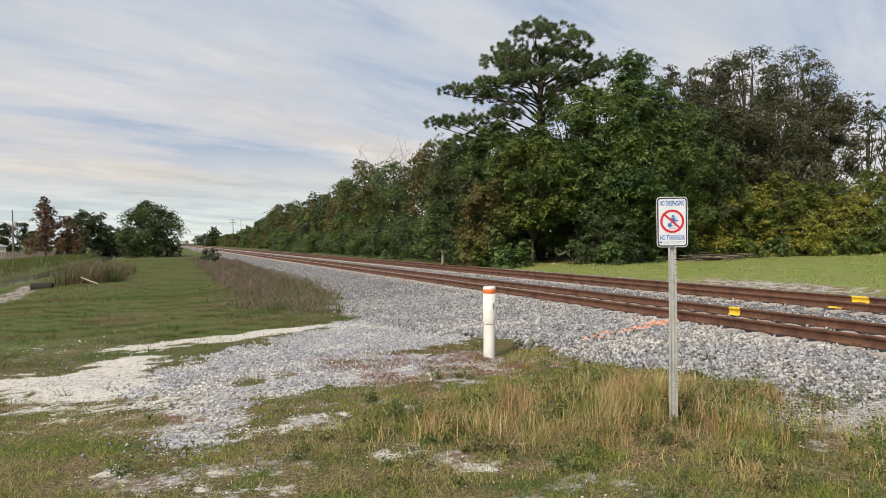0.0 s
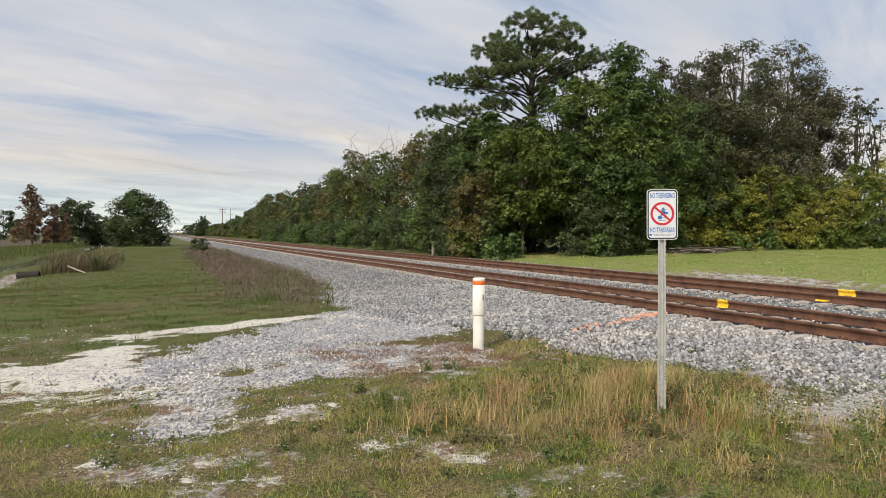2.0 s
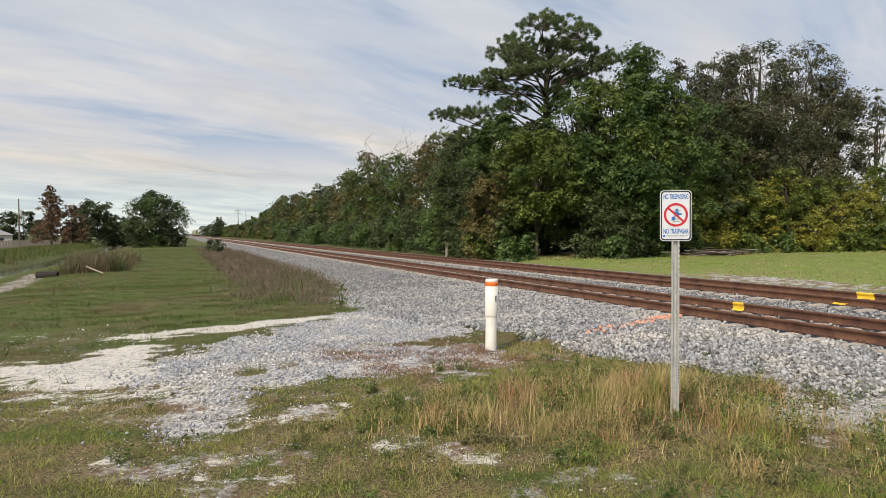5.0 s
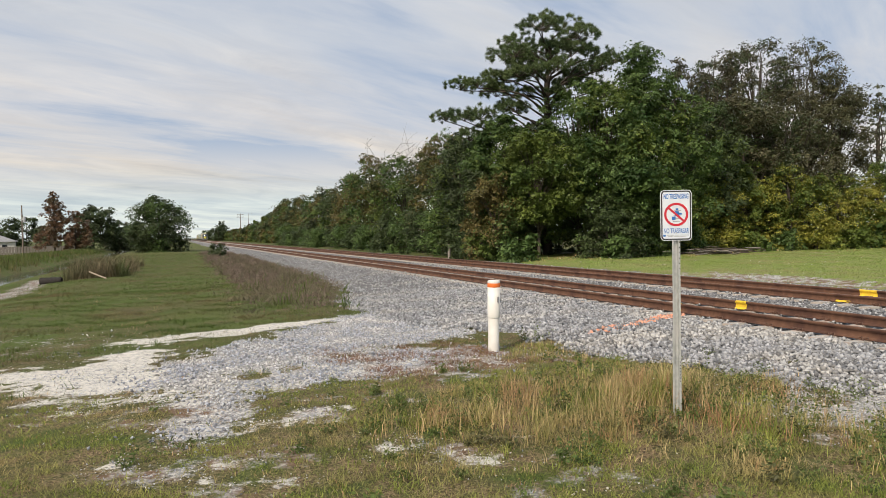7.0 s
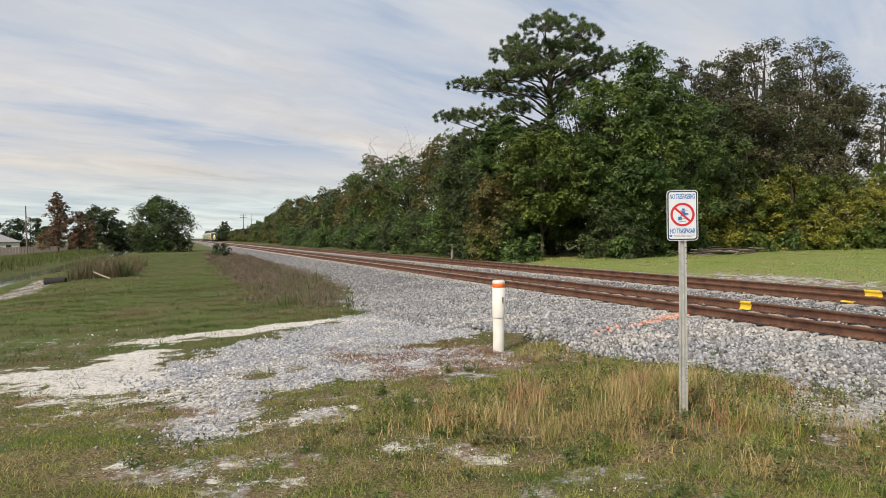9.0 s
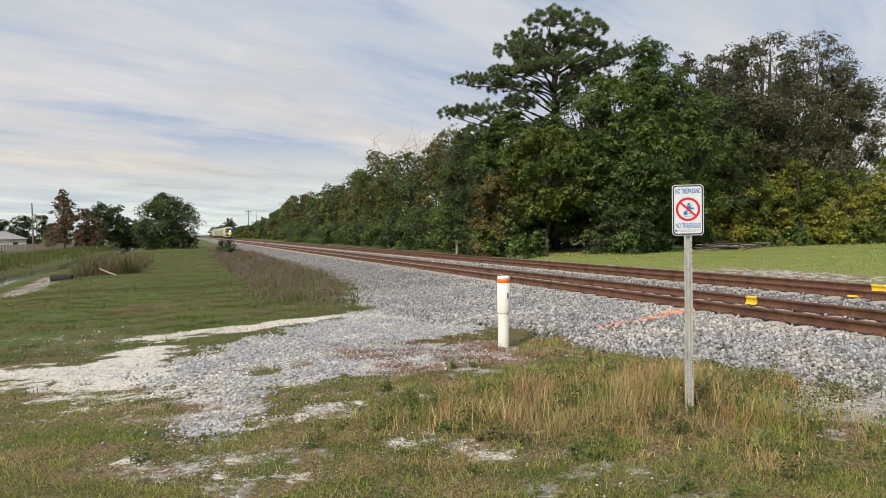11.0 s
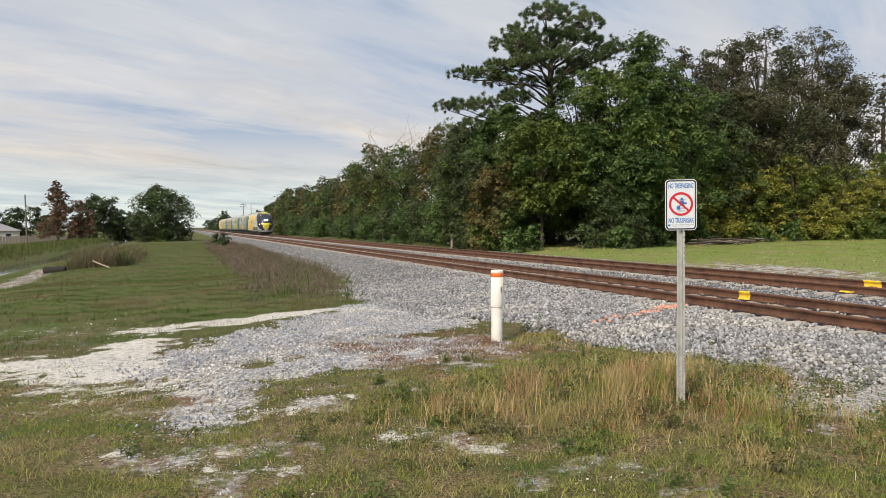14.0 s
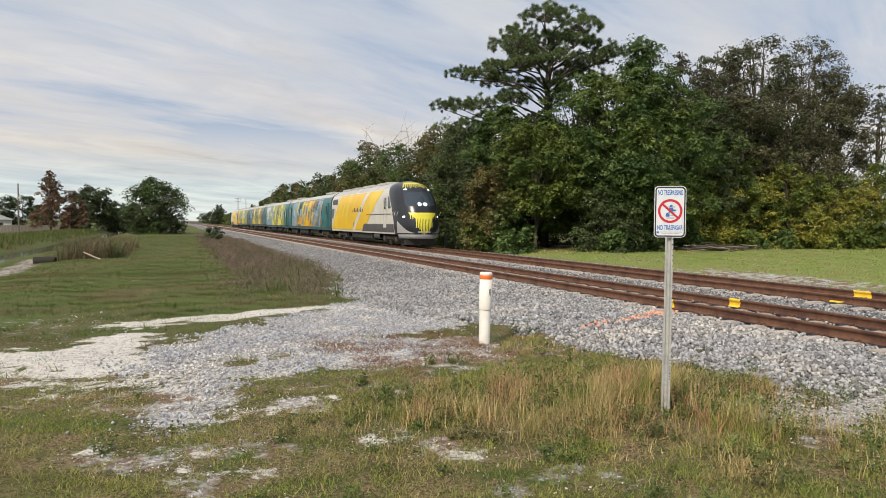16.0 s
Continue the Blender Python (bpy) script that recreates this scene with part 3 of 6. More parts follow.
TIE_TOP = RAIL_TOP - 0.186 - 0.006
tie_me = tie_mesh()
cv, cf = clip_arrays()
cv = cv * 0.8
clip_me = {q: mesh_of("clip", cv * (q, 1, 1), cf, CLIP, True) for q in (-1, 1)}
rng = np.random.RandomState(5)
for ti, cx in enumerate(TRACKS):
    track = tagged(new("railway_track"), "rusty steel rails on pale concrete ties in grey ballast" if ti == 0 else "rusty rails of the track beside the trees, with yellow paint marks", "railway track")
    track.location = (cx, 0, 0)
    for s in (-1, 1):
        rl = part("rail", rail_mesh("rail", -40, 1600, 40), RUST, track, "rust-brown steel rail")
        rl.location = (s * GAUGE / 2, 0, RAIL_TOP)
    y = -8.0
    n = 0
    rest = []
    while y < 420:
        ya = y + rng.uniform(-0.02, 0.02)
        if n < 230:
            tie = part("tie", tie_me, CONCRETE, track)
            tie.location = (rng.uniform(-0.015, 0.015), ya, TIE_TOP)
            if 2.0 < ya < 24.0:
                for sx in (-1, 1):
                    for side in (-1, 1):
                        for d in (-0.055, 0.055):
                            c = part("clip", clip_me[side], CLIP, tie)
                            c.location = (sx * GAUGE / 2 + side * 0.10, d, 0.0)
        else:
            rest.append(ya)
        y += 0.61
        n += 1
    base = np.array([v.co[:] for v in tie_me.vertices])
    lo = np.array([(x, yy, z) for z in (-0.2, 0.0) for x, yy in ((-1.29, -0.13), (1.29, -0.13), (1.29, 0.13), (-1.29, 0.13))], float)
    qf = np.array([(4, 5, 6, 7), (0, 1, 5, 4), (1, 2, 6, 5), (2, 3, 7, 6), (3, 0, 4, 7)])
    pv, pf = join_arrays([(lo + (0, yy, TIE_TOP), qf) for yy in rest])
    tagged(part("far_ties", mesh_of("far_ties", pv, pf, CONCRETE), CONCRETE, track), kind="stuff")
    # sprayed marks: thin skins of paint that follow the rail's flank
    marks = [(1, 11.26, 0.30)] if ti == 0 else [(1, 11.6, 0.46), (-1, 11.15, 0.34)]
    if ti == 0:
        marks.append((-1, 11.55, 0.13))
    for s, yy, ln in marks:
        prof = [(-0.079, -0.175), (-0.024, -0.155), (-0.012, -0.140), (-0.012, -0.060), (-0.0365, -0.045), (-0.0395, -0.012), (-0.032, 0.003), (0.032, 0.003)]
        if ti == 1 and s == -1:
            prof = prof[:3]
        g = np.random.RandomState(int(yy * 100))
        V, F = [], []
        for a in range(7):
            for px, pz in prof:
                V.append((s * GAUGE / 2 + px, yy + ln * (a / 6 - 0.5) + g.uniform(-0.02, 0.02), RAIL_TOP + pz))
        kk = len(prof)
        for a in range(6):
            for b in range(kk - 1):
                F.append([a * kk + b, a * kk + b + 1, (a + 1) * kk + b + 1, (a + 1) * kk + b])
        part("paint_mark", mesh_of("paint_mark", V, F, YELLOW_PAINT), YELLOW_PAINT, track, "bright yellow sprayed paint mark")


# ---- loose stone ----
def stone_field(name, xy, sizes, material, label, flat=0.7, sides=20, seed=1, sink=0.25):
    g = np.random.RandomState(seed)
    n = len(xy)
    if sides == 20:                         # crushed stone: a block with every corner knocked about
        bv = np.array([(x, y, z) for x in (-1, 1) for y in (-1, 1) for z in (-1, 1)], float)
        bf = np.array([(0, 1, 3), (0, 3, 2), (4, 6, 7), (4, 7, 5), (0, 4, 5), (0, 5, 1), (2, 3, 7), (2, 7, 6), (0, 2, 6), (0, 6, 4), (1, 5, 7), (1, 7, 3)])
        k = len(bv)
        V = bv * g.uniform(0.30, 1.0, (n, k, 3)) * np.stack([g.uniform(0.9, 1.45, n), g.uniform(0.7, 1.0, n), g.uniform(0.5, 0.85, n)], -1)[:, None]
    else:
        bv = np.array([(1, 0, 0), (-1, 0, 0), (0, 1, 0), (0, -1, 0), (0, 0, 1), (0, 0, -1.0)])
        bf = np.array([(0, 2, 4), (2, 1, 4), (1, 3, 4), (3, 0, 4), (2, 0, 5), (1, 2, 5), (3, 1, 5), (0, 3, 5)])
        k = len(bv)
        V = bv * g.uniform(0.55, 1.25, (n, k, 1)) + g.normal(size=(n, k, 3)) * 0.16
        V = V * np.stack([g.uniform(0.8, 1.3, n), g.uniform(0.65, 1.0, n), g.uniform(0.5, 0.9, n) * flat / 0.7], -1)[:, None]
    q = g.normal(size=(n, 4))
    q[:, 1:3] *= 0.55
    q /= np.linalg.norm(q, axis=1)[:, None]
    w, x, y, z = q.T
    R = np.stack([1 - 2 * (y * y + z * z), 2 * (x * y - z * w), 2 * (x * z + y * w), 2 * (x * y + z * w), 1 - 2 * (x * x + z * z),
                  2 * (y * z - x * w), 2 * (x * z - y * w), 2 * (y * z + x * w), 1 - 2 * (x * x + y * y)], -1).reshape(n, 3, 3)
    V = np.einsum("nij,nkj->nki", R, V) * (sizes[:, None, None] / 2)
    zz = gz(xy[:, 0], xy[:, 1]) + sizes * sink * g.uniform(-1.2, 2.4, n)
    V = V + np.stack([xy[:, 0], xy[:, 1], zz], -1)[:, None]
    F = (bf[None] + (np.arange(n) * k)[:, None, None]).reshape(-1, 3)
    return tagged(new(name, mesh_of(name, V.reshape(-1, 3), F, material)), label, "gravel", kind="stuff")


def scatter(n, x0, x1, y0, y1, weight, seed, near=None):
    """Random places in a rectangle, kept with the given likelihood; near: nearer rows are denser."""
    g = np.random.RandomState(seed)
    x = g.uniform(x0, x1, n)
    y = g.uniform(y0, y1, n) if near is None else y0 + (y1 - y0) * g.uniform(0, 1, n) ** near
    keep = g.uniform(0, 1, n) < weight(x, y)
    return np.stack([x[keep], y[keep]], -1)


def off_ties(x, y):
    """Keeps the tops of the ties and the rails clear."""
    ok = np.ones_like(x)
    for cx in TRACKS:
        on = (np.abs(x - cx) < 1.36) & (np.abs((y + 8.0 + 0.305) % 0.61 - 0.305) < 0.165)
        ok = np.where(on | (np.abs(np.abs(x - cx) - GAUGE / 2) < 0.09), 0.0, ok)
    return ok


def on_orange(x, y):
    return (seg_dist(x, y, [(9.75, 11.2), (8.3, 10.6), (6.9, 10.0)], [0.24, 0.16, 0.12]) < 0)


pts = scatter(44000, 4.2, 10.0, 3.5, 14, lambda x, y: m_ballast(x, y) * off_ties(x, y), 21)
far = np.concatenate([scatter(20000, 4, 10.0, 14, 20, lambda x, y: m_ballast(x, y) * off_ties(x, y), 20),
                      scatter(14000, 4, 10.0, 20, 60, lambda x, y: m_ballast(x, y) * off_ties(x, y), 22, 1.7),
                      scatter(30000, 9.6, 19.6, 4, 40, lambda x, y: m_ballast(x, y) * off_ties(x, y), 23, 1.2)])
oi = on_orange(pts[:, 0], pts[:, 1]) & (np.random.RandomState(3).uniform(size=len(pts)) < np.interp(pts[:, 0], [7.0, 8.6, 9.4], [0.22, 0.4, 0.85]))
g0 = np.random.RandomState(31)
stone_field("ballast_stones", pts[~oi], g0.uniform(0.040, 0.088, (~oi).sum()), STONE, "angular grey granite ballast stones heaped beside the ties", seed=2)
stone_field("painted_stones", pts[oi], g0.uniform(0.045, 0.09, oi.sum()), ORANGE_STONE, "ballast stones sprayed with an orange line", seed=3)
stone_field("far_ballast_stones", far, g0.uniform(0.05, 0.10, len(far)), STONE, "grey ballast stones between and beyond the tracks", sides=8, seed=6)
pts = scatter(52000, -2.0, 7, 5.0, 18, lambda x, y: np.maximum(m_gravel(x, y) ** 1.3, 0.25 * m_dirt(x, y) ** 2 * (y > 7.6)) * (1 - 0.85 * m_ballast(x, y)), 24)
stone_field("path_gravel", pts, g0.uniform(0.022, 0.058, len(pts)), PATH_STONE, "loose grey gravel spread over the access track", sides=8, seed=4)
pts = scatter(46000, -4, 8, 3.6, 16, lambda x, y: np.maximum(0.9 * m_sand(x, y), 0.08 * m_dirt(x, y)) + 0.22 * m_gravel(x, y) + 0.10 * smooth(0.15, 0.45, fbm(x, y, 1.1, 73) + 0.5 * fbm(x, y, 0.4, 74)) * (y < 9) * (x < 7), 25)
stone_field("limerock_chips", pts, g0.uniform(0.010, 0.026, len(pts)), PEBBLE, "chips of white limerock on the bare ground", sides=8, seed=5)
pts = scatter(60000, -2, 8, 3.5, 10.5, lambda x, y: 0.6 * m_dirt(x, y) ** 2 + 0.4 * m_sand(x, y), 26)
stone_field("fine_gravel", pts, g0.uniform(0.008, 0.024, len(pts)), PATH_STONE, "fine pale gravel worn through the grass", sides=8, seed=7)


# ---- plants ----
def leaf_arrays(centres, normals, size, g, slim=0.55, tri=True):
    """Pointed leaves at centres, facing roughly along normals: one facet each, or two with a fold."""
    n = len(centres)
    N = normals + g.normal(size=(n, 3)) * 0.5
    N /= np.linalg.norm(N, axis=1)[:, None] + 1e-9
    A = np.cross(N, g.normal(size=(n, 3)))
    A /= np.linalg.norm(A, axis=1)[:, None] + 1e-9
    B = np.cross(N, A)
    s = (size * g.uniform(0.55, 1.35, n))[:, None]
    c = centres
    if tri:
        V = np.stack([c - A * s * 0.7 + B * s * slim, c - A * s * 0.7 - B * s * slim, c + A * s * 1.2], 1)
        return V.reshape(-1, 3), np.arange(n * 3).reshape(-1, 3)
    V = np.stack([c - A * s, c + B * s * slim + N * s * 0.25, c + A * s, c - B * s * slim + N * s * 0.25], 1)
    o = (np.arange(n) * 4)[:, None]
    F = np.concatenate([o + [0, 1, 2], o + [0, 2, 3]])
    return V.reshape(-1, 3), F


def clump_points(blobs, n, g, fill=0.35, squash=0.8, per=16, spray=0.30):
    """Leaves gathered in small drooping sprays over and in a set of balls (centre, radius), and the way each faces."""
    C = np.array([b[0] for b in blobs], float)
    R = np.array([b[1] for b in blobs], float)
    w = R ** 2
    m = max(1, n // per)
    idx = g.choice(len(R), m, p=w / w.sum())
    d = g.normal(size=(m, 3))
    d /= np.linalg.norm(d, axis=1)[:, None]
    r = R[idx] * np.where(g.uniform(size=m) < fill, g.uniform(0.2, 1, m), g.uniform(0.62, 1.28, m))
    P = C[idx] + d * r[:, None] * (1, 1, squash)
    k = np.repeat(np.arange(m), per)
    off = g.normal(size=(m * per, 3)) * (R[idx][k] * spray * g.uniform(0.6, 1.4, m)[k])[:, None] * (1, 1, 0.42)
    off[:, 2] -= 0.55 * (off[:, 0] * d[k, 0] + off[:, 1] * d[k, 1])      # sprays hang outwards
    return P[k] + off, d[k] * 0.8 + (0, 0, 0.75)


def limb(p, q, r0, r1, g, wobble=0.12, n=6):
    p, q = np.array(p, float), np.array(q, float)
    t = np.linspace(0, 1, n)[:, None]
    L = np.linalg.norm(q - p)
    P = p + (q - p) * t + np.cumsum(g.normal(size=(n, 3)) * wobble * L / n, 0) * np.sin(t * np.pi)
    P[:, 2] += 0.10 * L * np.sin(t[:, 0] * np.pi)
    return tube_arrays(P, np.linspace(r0, r1, n), 6)


def plant(name, label, category, at, trunk_pieces, leaf_sets, group="", bark=None):
    """A plant with its trunk and limbs in one mesh and its crown in another; leaf_sets: (arrays, material)."""
    root = tagged(new(name), label, category, group)
    root.location = at
    if trunk_pieces:
        part("trunk", mesh_of("trunk", *join_arrays(trunk_pieces), bark or BARK, True), BARK, root)
    for (v, f), m in leaf_sets:
        part("crown", mesh_of("crown", v, f, m), m, root)
    return root


def broadleaf(name, label, x, y, h, r, seed, leaf, n=7000, size=0.22, low=0.12, blobs=34, blob=0.30, top=1.0, group="", shape="round", second=None, bark=None, fill=0.35):
    """A tree or shrub: a trunk, limbs into each clump, and a crown of clumps of leaves with an uneven outline."""
    g = np.random.RandomState(seed)
    B = []
    for k in range(blobs):
        t = (k + g.uniform(0, 1)) / blobs
        zc = h * (low + (0.95 - low) * t)
        u = (zc / h - low) / (1 - low)
        if shape == "round":
            env = r * math.sqrt(max(0.05, 1 - (2 * u - 0.85) ** 2 * 0.85))
        elif shape == "cone":
            env = r * (1.05 - u) ** 0.8
        elif shape == "mound":
            env = r * math.sqrt(max(0.03, 1 - u ** 2.2))
        else:
            env = r * (0.45 + 0.55 * u)
        a = g.uniform(0, 2 * math.pi)
        d = env * math.sqrt(g.uniform(0.05, 1)) * 0.85
        br = r * blob * g.uniform(0.55, 1.25) * (0.75 if u > 0.8 else 1)
        B.append(((d * math.cos(a), d * math.sin(a), min(zc, h - br * 0.7)), br))
    P, N = clump_points(B, n, g, fill)
    P[:, 2] = np.maximum(P[:, 2], 0.05)
    wood = [limb((0, 0, -0.3), (g.normal() * 0.06 * r, g.normal() * 0.06 * r, h * 0.72), 0.015 * h, 0.004 * h, g, 0.06, 8)]
    for (c, br) in B[::3]:
        c = np.array(c)
        wood.append(limb((c[0] * 0.05, c[1] * 0.05, max(0.15 * h, c[2] * 0.55)), c, 0.005 * h, 0.0015 * h, g, 0.2, 5))
    sets = []
    if second is None:
        sets.append((leaf_arrays(P, N, size, g), leaf))
    else:
        m = (np.sin(P[:, 0] * 1.1 + seed) + np.sin(P[:, 2] * 0.9 + P[:, 1] * 0.7 + seed * 2) + g.normal(size=len(P)) * 0.9) > 0.7
        sets.append((leaf_arrays(P[~m], N[~m], size, g), leaf))
        if m.any():
            sets.append((leaf_arrays(P[m], N[m], size, g), second))
    return plant(name, label, "shrub" if name.endswith("shrub") else "tree", (x, y, float(gz(x, y))), wood, sets, group, bark)


def pine(x, y, h, seed):
    """A tall slash pine: a forked trunk, long crooked limbs, and rounded pads of needle tufts with sky between them."""
    g = np.random.RandomState(seed)
    across = np.array((0.923, -0.385, 0.0))
    away = np.array((0.385, 0.923, 0.0))
    wood = [limb((0, 0, -0.3), across * 0.1 + (0, 0, h * 0.62), 0.36, 0.24, g, 0.03, 9),
            limb(across * 0.1 + (0, 0, h * 0.60), across * 0.5 + (0, 0, h * 0.90), 0.24, 0.08, g, 0.05, 7),
            limb(across * 0.1 + (0, 0, h * 0.58), across * 2.4 + (0, 0, h * 0.80), 0.17, 0.06, g, 0.06, 7)]
    # each pad of foliage: across the tree, share of the height, radius
    pads = [(-3.2, 0.85, 1.0), (-2.2, 0.91, 1.1), (-0.6, 0.95, 1.2), (1.2, 0.96, 1.2), (2.8, 0.93, 1.1), (4.0, 0.86, 1.0), (-2.0, 0.82, 0.9), (0.0, 0.87, 1.0),
            (2.1, 0.86, 1.0), (3.3, 0.79, 0.9), (0.6, 0.79, 0.9), (-4.1, 0.775, 0.75), (-2.9, 0.765, 0.8), (-6.6, 0.72, 0.9), (-5.2, 0.73, 0.9), (-3.8, 0.70, 0.9),
            (-7.8, 0.60, 0.85), (-6.4, 0.58, 0.9), (-5.2, 0.60, 0.9), (-6.0, 0.50, 0.8), (-4.2, 0.55, 0.9), (-2.4, 0.62, 0.9), (-1.2, 0.70, 0.8), (3.9, 0.70, 0.9),
            (-1.6, 0.77, 0.9), (2.0, 0.74, 0.9), (-3.0, 0.64, 0.9), (0.8, 0.68, 0.8), (4.9, 0.80, 0.8)]
    tuft = []
    for k, (u, f, r) in enumerate(pads):
        for back in ((0, 1) if f > 0.74 else (0,)):
            v = g.uniform(-1.6, 1.2) if not back else g.uniform(1.4, 3.4) * (1 if k % 2 else -1)
            c = across * u * (1 if not back else 0.8) + away * v + (0, 0, h * f - (0.5 if back else 0.0))
            root = across * (0.1 + 0.35 * max(0, f - 0.6)) + (0, 0, h * (f - 0.06) - 0.22 * np.hypot(u, v))
            wood.append(limb(root, c - (0, 0, 0.25 * r), 0.09, 0.03, g, 0.16, 7))
            for q in range(34):
                a, rr = g.uniform(0, 2 * np.pi), r * math.sqrt(g.uniform(0.02, 1)) * 1.5
                e = c + (rr * math.cos(a), rr * math.sin(a), 0.55 * r * (1 - (rr / (1.5 * r)) ** 2) + g.normal() * 0.16)
                tuft.append((e, g.uniform(0.20, 0.36)))
                if q % 4 == 0:
                    wood.append(limb(c - (0, 0, 0.3 * r), e, 0.026, 0.012, g, 0.15, 4))
    C = np.array([c for c, _ in tuft])
    R = np.array([r for _, r in tuft])
    n = 80
    d = g.normal(size=(len(C), n, 3)) + (0, 0, 0.5)
    d /= np.linalg.norm(d, axis=2)[..., None]
    w = np.cross(d, g.normal(size=d.shape))
    w *= 0.020 / (np.linalg.norm(w, axis=2)[..., None] + 1e-9)
    base = C[:, None] + d * R[:, None, None] * 0.15
    tip = C[:, None] + d * (R[:, None, None] * g.uniform(0.75, 1.25, (len(C), n, 1)))
    V = np.stack([base - w, base + w, tip], 2).reshape(-1, 3)
    return plant("pine_tree", "tall dark green pine with open tiers of needles above the thicket", "tree", (x, y, float(gz(x, y))), wood,
                 [((V, np.arange(len(V)).reshape(-1, 3)), PINE_LEAF)])


def bare_tree(x, y, h, seed, label="pale leafless tree standing above the thicket", spread=0.35):
    g = np.random.RandomState(seed)
    wood = [limb((0, 0, -0.2), (0.1, 0, h * 0.7), 0.13, 0.05, g, 0.06, 8)]
    for k in range(16):
        a, zc = g.uniform(0, 6.28), h * g.uniform(0.5, 0.72)
        L = h * spread * g.uniform(0.5, 1)
        e = np.array((L * math.cos(a), L * math.sin(a), zc + L * 0.9))
        wood.append(limb((0, 0, zc - 0.2), e, 0.045, 0.012, g, 0.25, 5))
        for s in range(4):
            b = e * g.uniform(0.55, 1) + (0, 0, (1 - 1) * zc)
            b[2] = zc + (e[2] - zc) * g.uniform(0.4, 1)
            wood.append(limb(b, b + g.normal(size=3) * L * 0.25 + (0, 0, L * 0.3), 0.018, 0.006, g, 0.2, 4))
    return plant("bare_tree", label, "tree", (x, y, float(gz(x, y))), wood, [], bark=DEADWOOD)


def at_view(d, a):
    """A place d metres out along the general view, a across it."""
    return d * (0.385 + 0.923 * a), d * (0.923 - 0.385 * a)


# the corner of the woods across the line
WOODS = "trees of the thicket across the line"
g1 = np.random.RandomState(77)
pine(*at_view(52, 0.142), 18.2, 4)
broadleaf("broadleaf_tree", "tall broadleaf tree with a pointed green top", *at_view(49, 0.285), 16.0, 4.2, 12, GREEN_LEAF, 22000, 0.12, 0.15, 95, 0.17, shape="cone", group=WOODS)
for a, d, h, r, lf, sd in [(0.19, 50, 13.5, 4.2, GREEN_LEAF, 13), (0.08, 51, 11.2, 3.4, GREEN_LEAF, 14), (0.235, 47, 12.6, 3.6, GREEN_LEAF, 15),
                           (0.33, 50, 13.2, 3.8, GREEN_LEAF, 16), (0.385, 54, 12.5, 3.6, DARK_LEAF, 17), (0.02, 55, 10.2, 3.8, DARK_LEAF, 18),
                           (0.13, 46, 9.0, 3.4, MID_LEAF, 19), (0.28, 45.5, 9.2, 3.4, GREEN_LEAF, 20)]:
    broadleaf("broadleaf_tree", "dense green broadleaf tree hung with creepers" if lf is GREEN_LEAF else "dark green broadleaf tree in the thicket", *at_view(d, a), h, r, sd, lf, 26000, 0.115, 0.30 if d <= 47 else 0.10, 110, 0.18, group=WOODS, second=MID_LEAF)
for a, d, h, r, sd in [(0.405, 64, 19.4, 4.4, 31), (0.455, 66, 21.2, 5.2, 32), (0.53, 68, 21.4, 5.6, 33), (0.570, 66, 17.6, 4.2, 34), (0.49, 60, 15.0, 5.0, 35), (0.43, 58, 13.5, 4.4, 37), (0.36, 58, 17.2, 4.0, 38)]:
    broadleaf("oak_tree", "large dark oak with a dull olive crown behind the vines", *at_view(d, a), h, r, sd, OAK_LEAF, 30000, 0.115, 0.10, 130, 0.185, group=WOODS, second=GREY_LEAF if sd in (33, 34) else DARK_LEAF)
for a, d, h, r, sd in [(0.635, 72, 18.0, 1.6, 41), (0.66, 73, 17.0, 1.8, 42)]:
    broadleaf("slender_tree", "thin half-bare tree with sparse foliage", *at_view(d, a), h, r, sd, GREY_LEAF, 1500, 0.17, 0.35, 26, 0.4, group=WOODS, shape="cone")
# the skirt of vines and shrubs along the edge of the clearing
EDGE = "vine-covered shrubs along the wood's edge"
k = 0
for a in np.arange(0.03, 0.78, 0.034):
    d = np.interp(a, [0.03, 0.10, 0.19, 0.27, 0.36, 0.56, 0.78], [49, 44.5, 42.5, 46, 53, 56, 57])
    if 0.085 < a < 0.225:
        k += 1
        continue
    lf = GREEN_LEAF if a < 0.33 else (YELLOW_LEAF if k % 2 else MID_LEAF)
    # darker leaf colour here puts the shaded hollow under the trees into the shrubs
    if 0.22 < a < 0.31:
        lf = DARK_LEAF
    if 0.0 < a < 0.08:
        lf = BROWN_LEAF if k % 2 else DARK_LEAF
    h = np.interp(a, [0.03, 0.2, 0.33, 0.45, 0.6, 0.78], [6.0, 5.0, 5.5, 7.2, 7.4, 8.2]) * g1.uniform(0.85, 1.15)
    lab = {GREEN_LEAF: "green shrub at the foot of the wood", YELLOW_LEAF: "shrub smothered in yellow-green vines", MID_LEAF: "bright green vine-covered shrub",
           BROWN_LEAF: "shrub draped with browning creepers", DARK_LEAF: "dark green shrub with shade in its leaf colour"}[lf]
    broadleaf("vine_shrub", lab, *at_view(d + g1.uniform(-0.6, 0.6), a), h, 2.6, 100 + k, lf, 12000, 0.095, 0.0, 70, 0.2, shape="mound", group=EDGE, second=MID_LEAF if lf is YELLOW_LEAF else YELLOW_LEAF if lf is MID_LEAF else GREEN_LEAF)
    k += 1
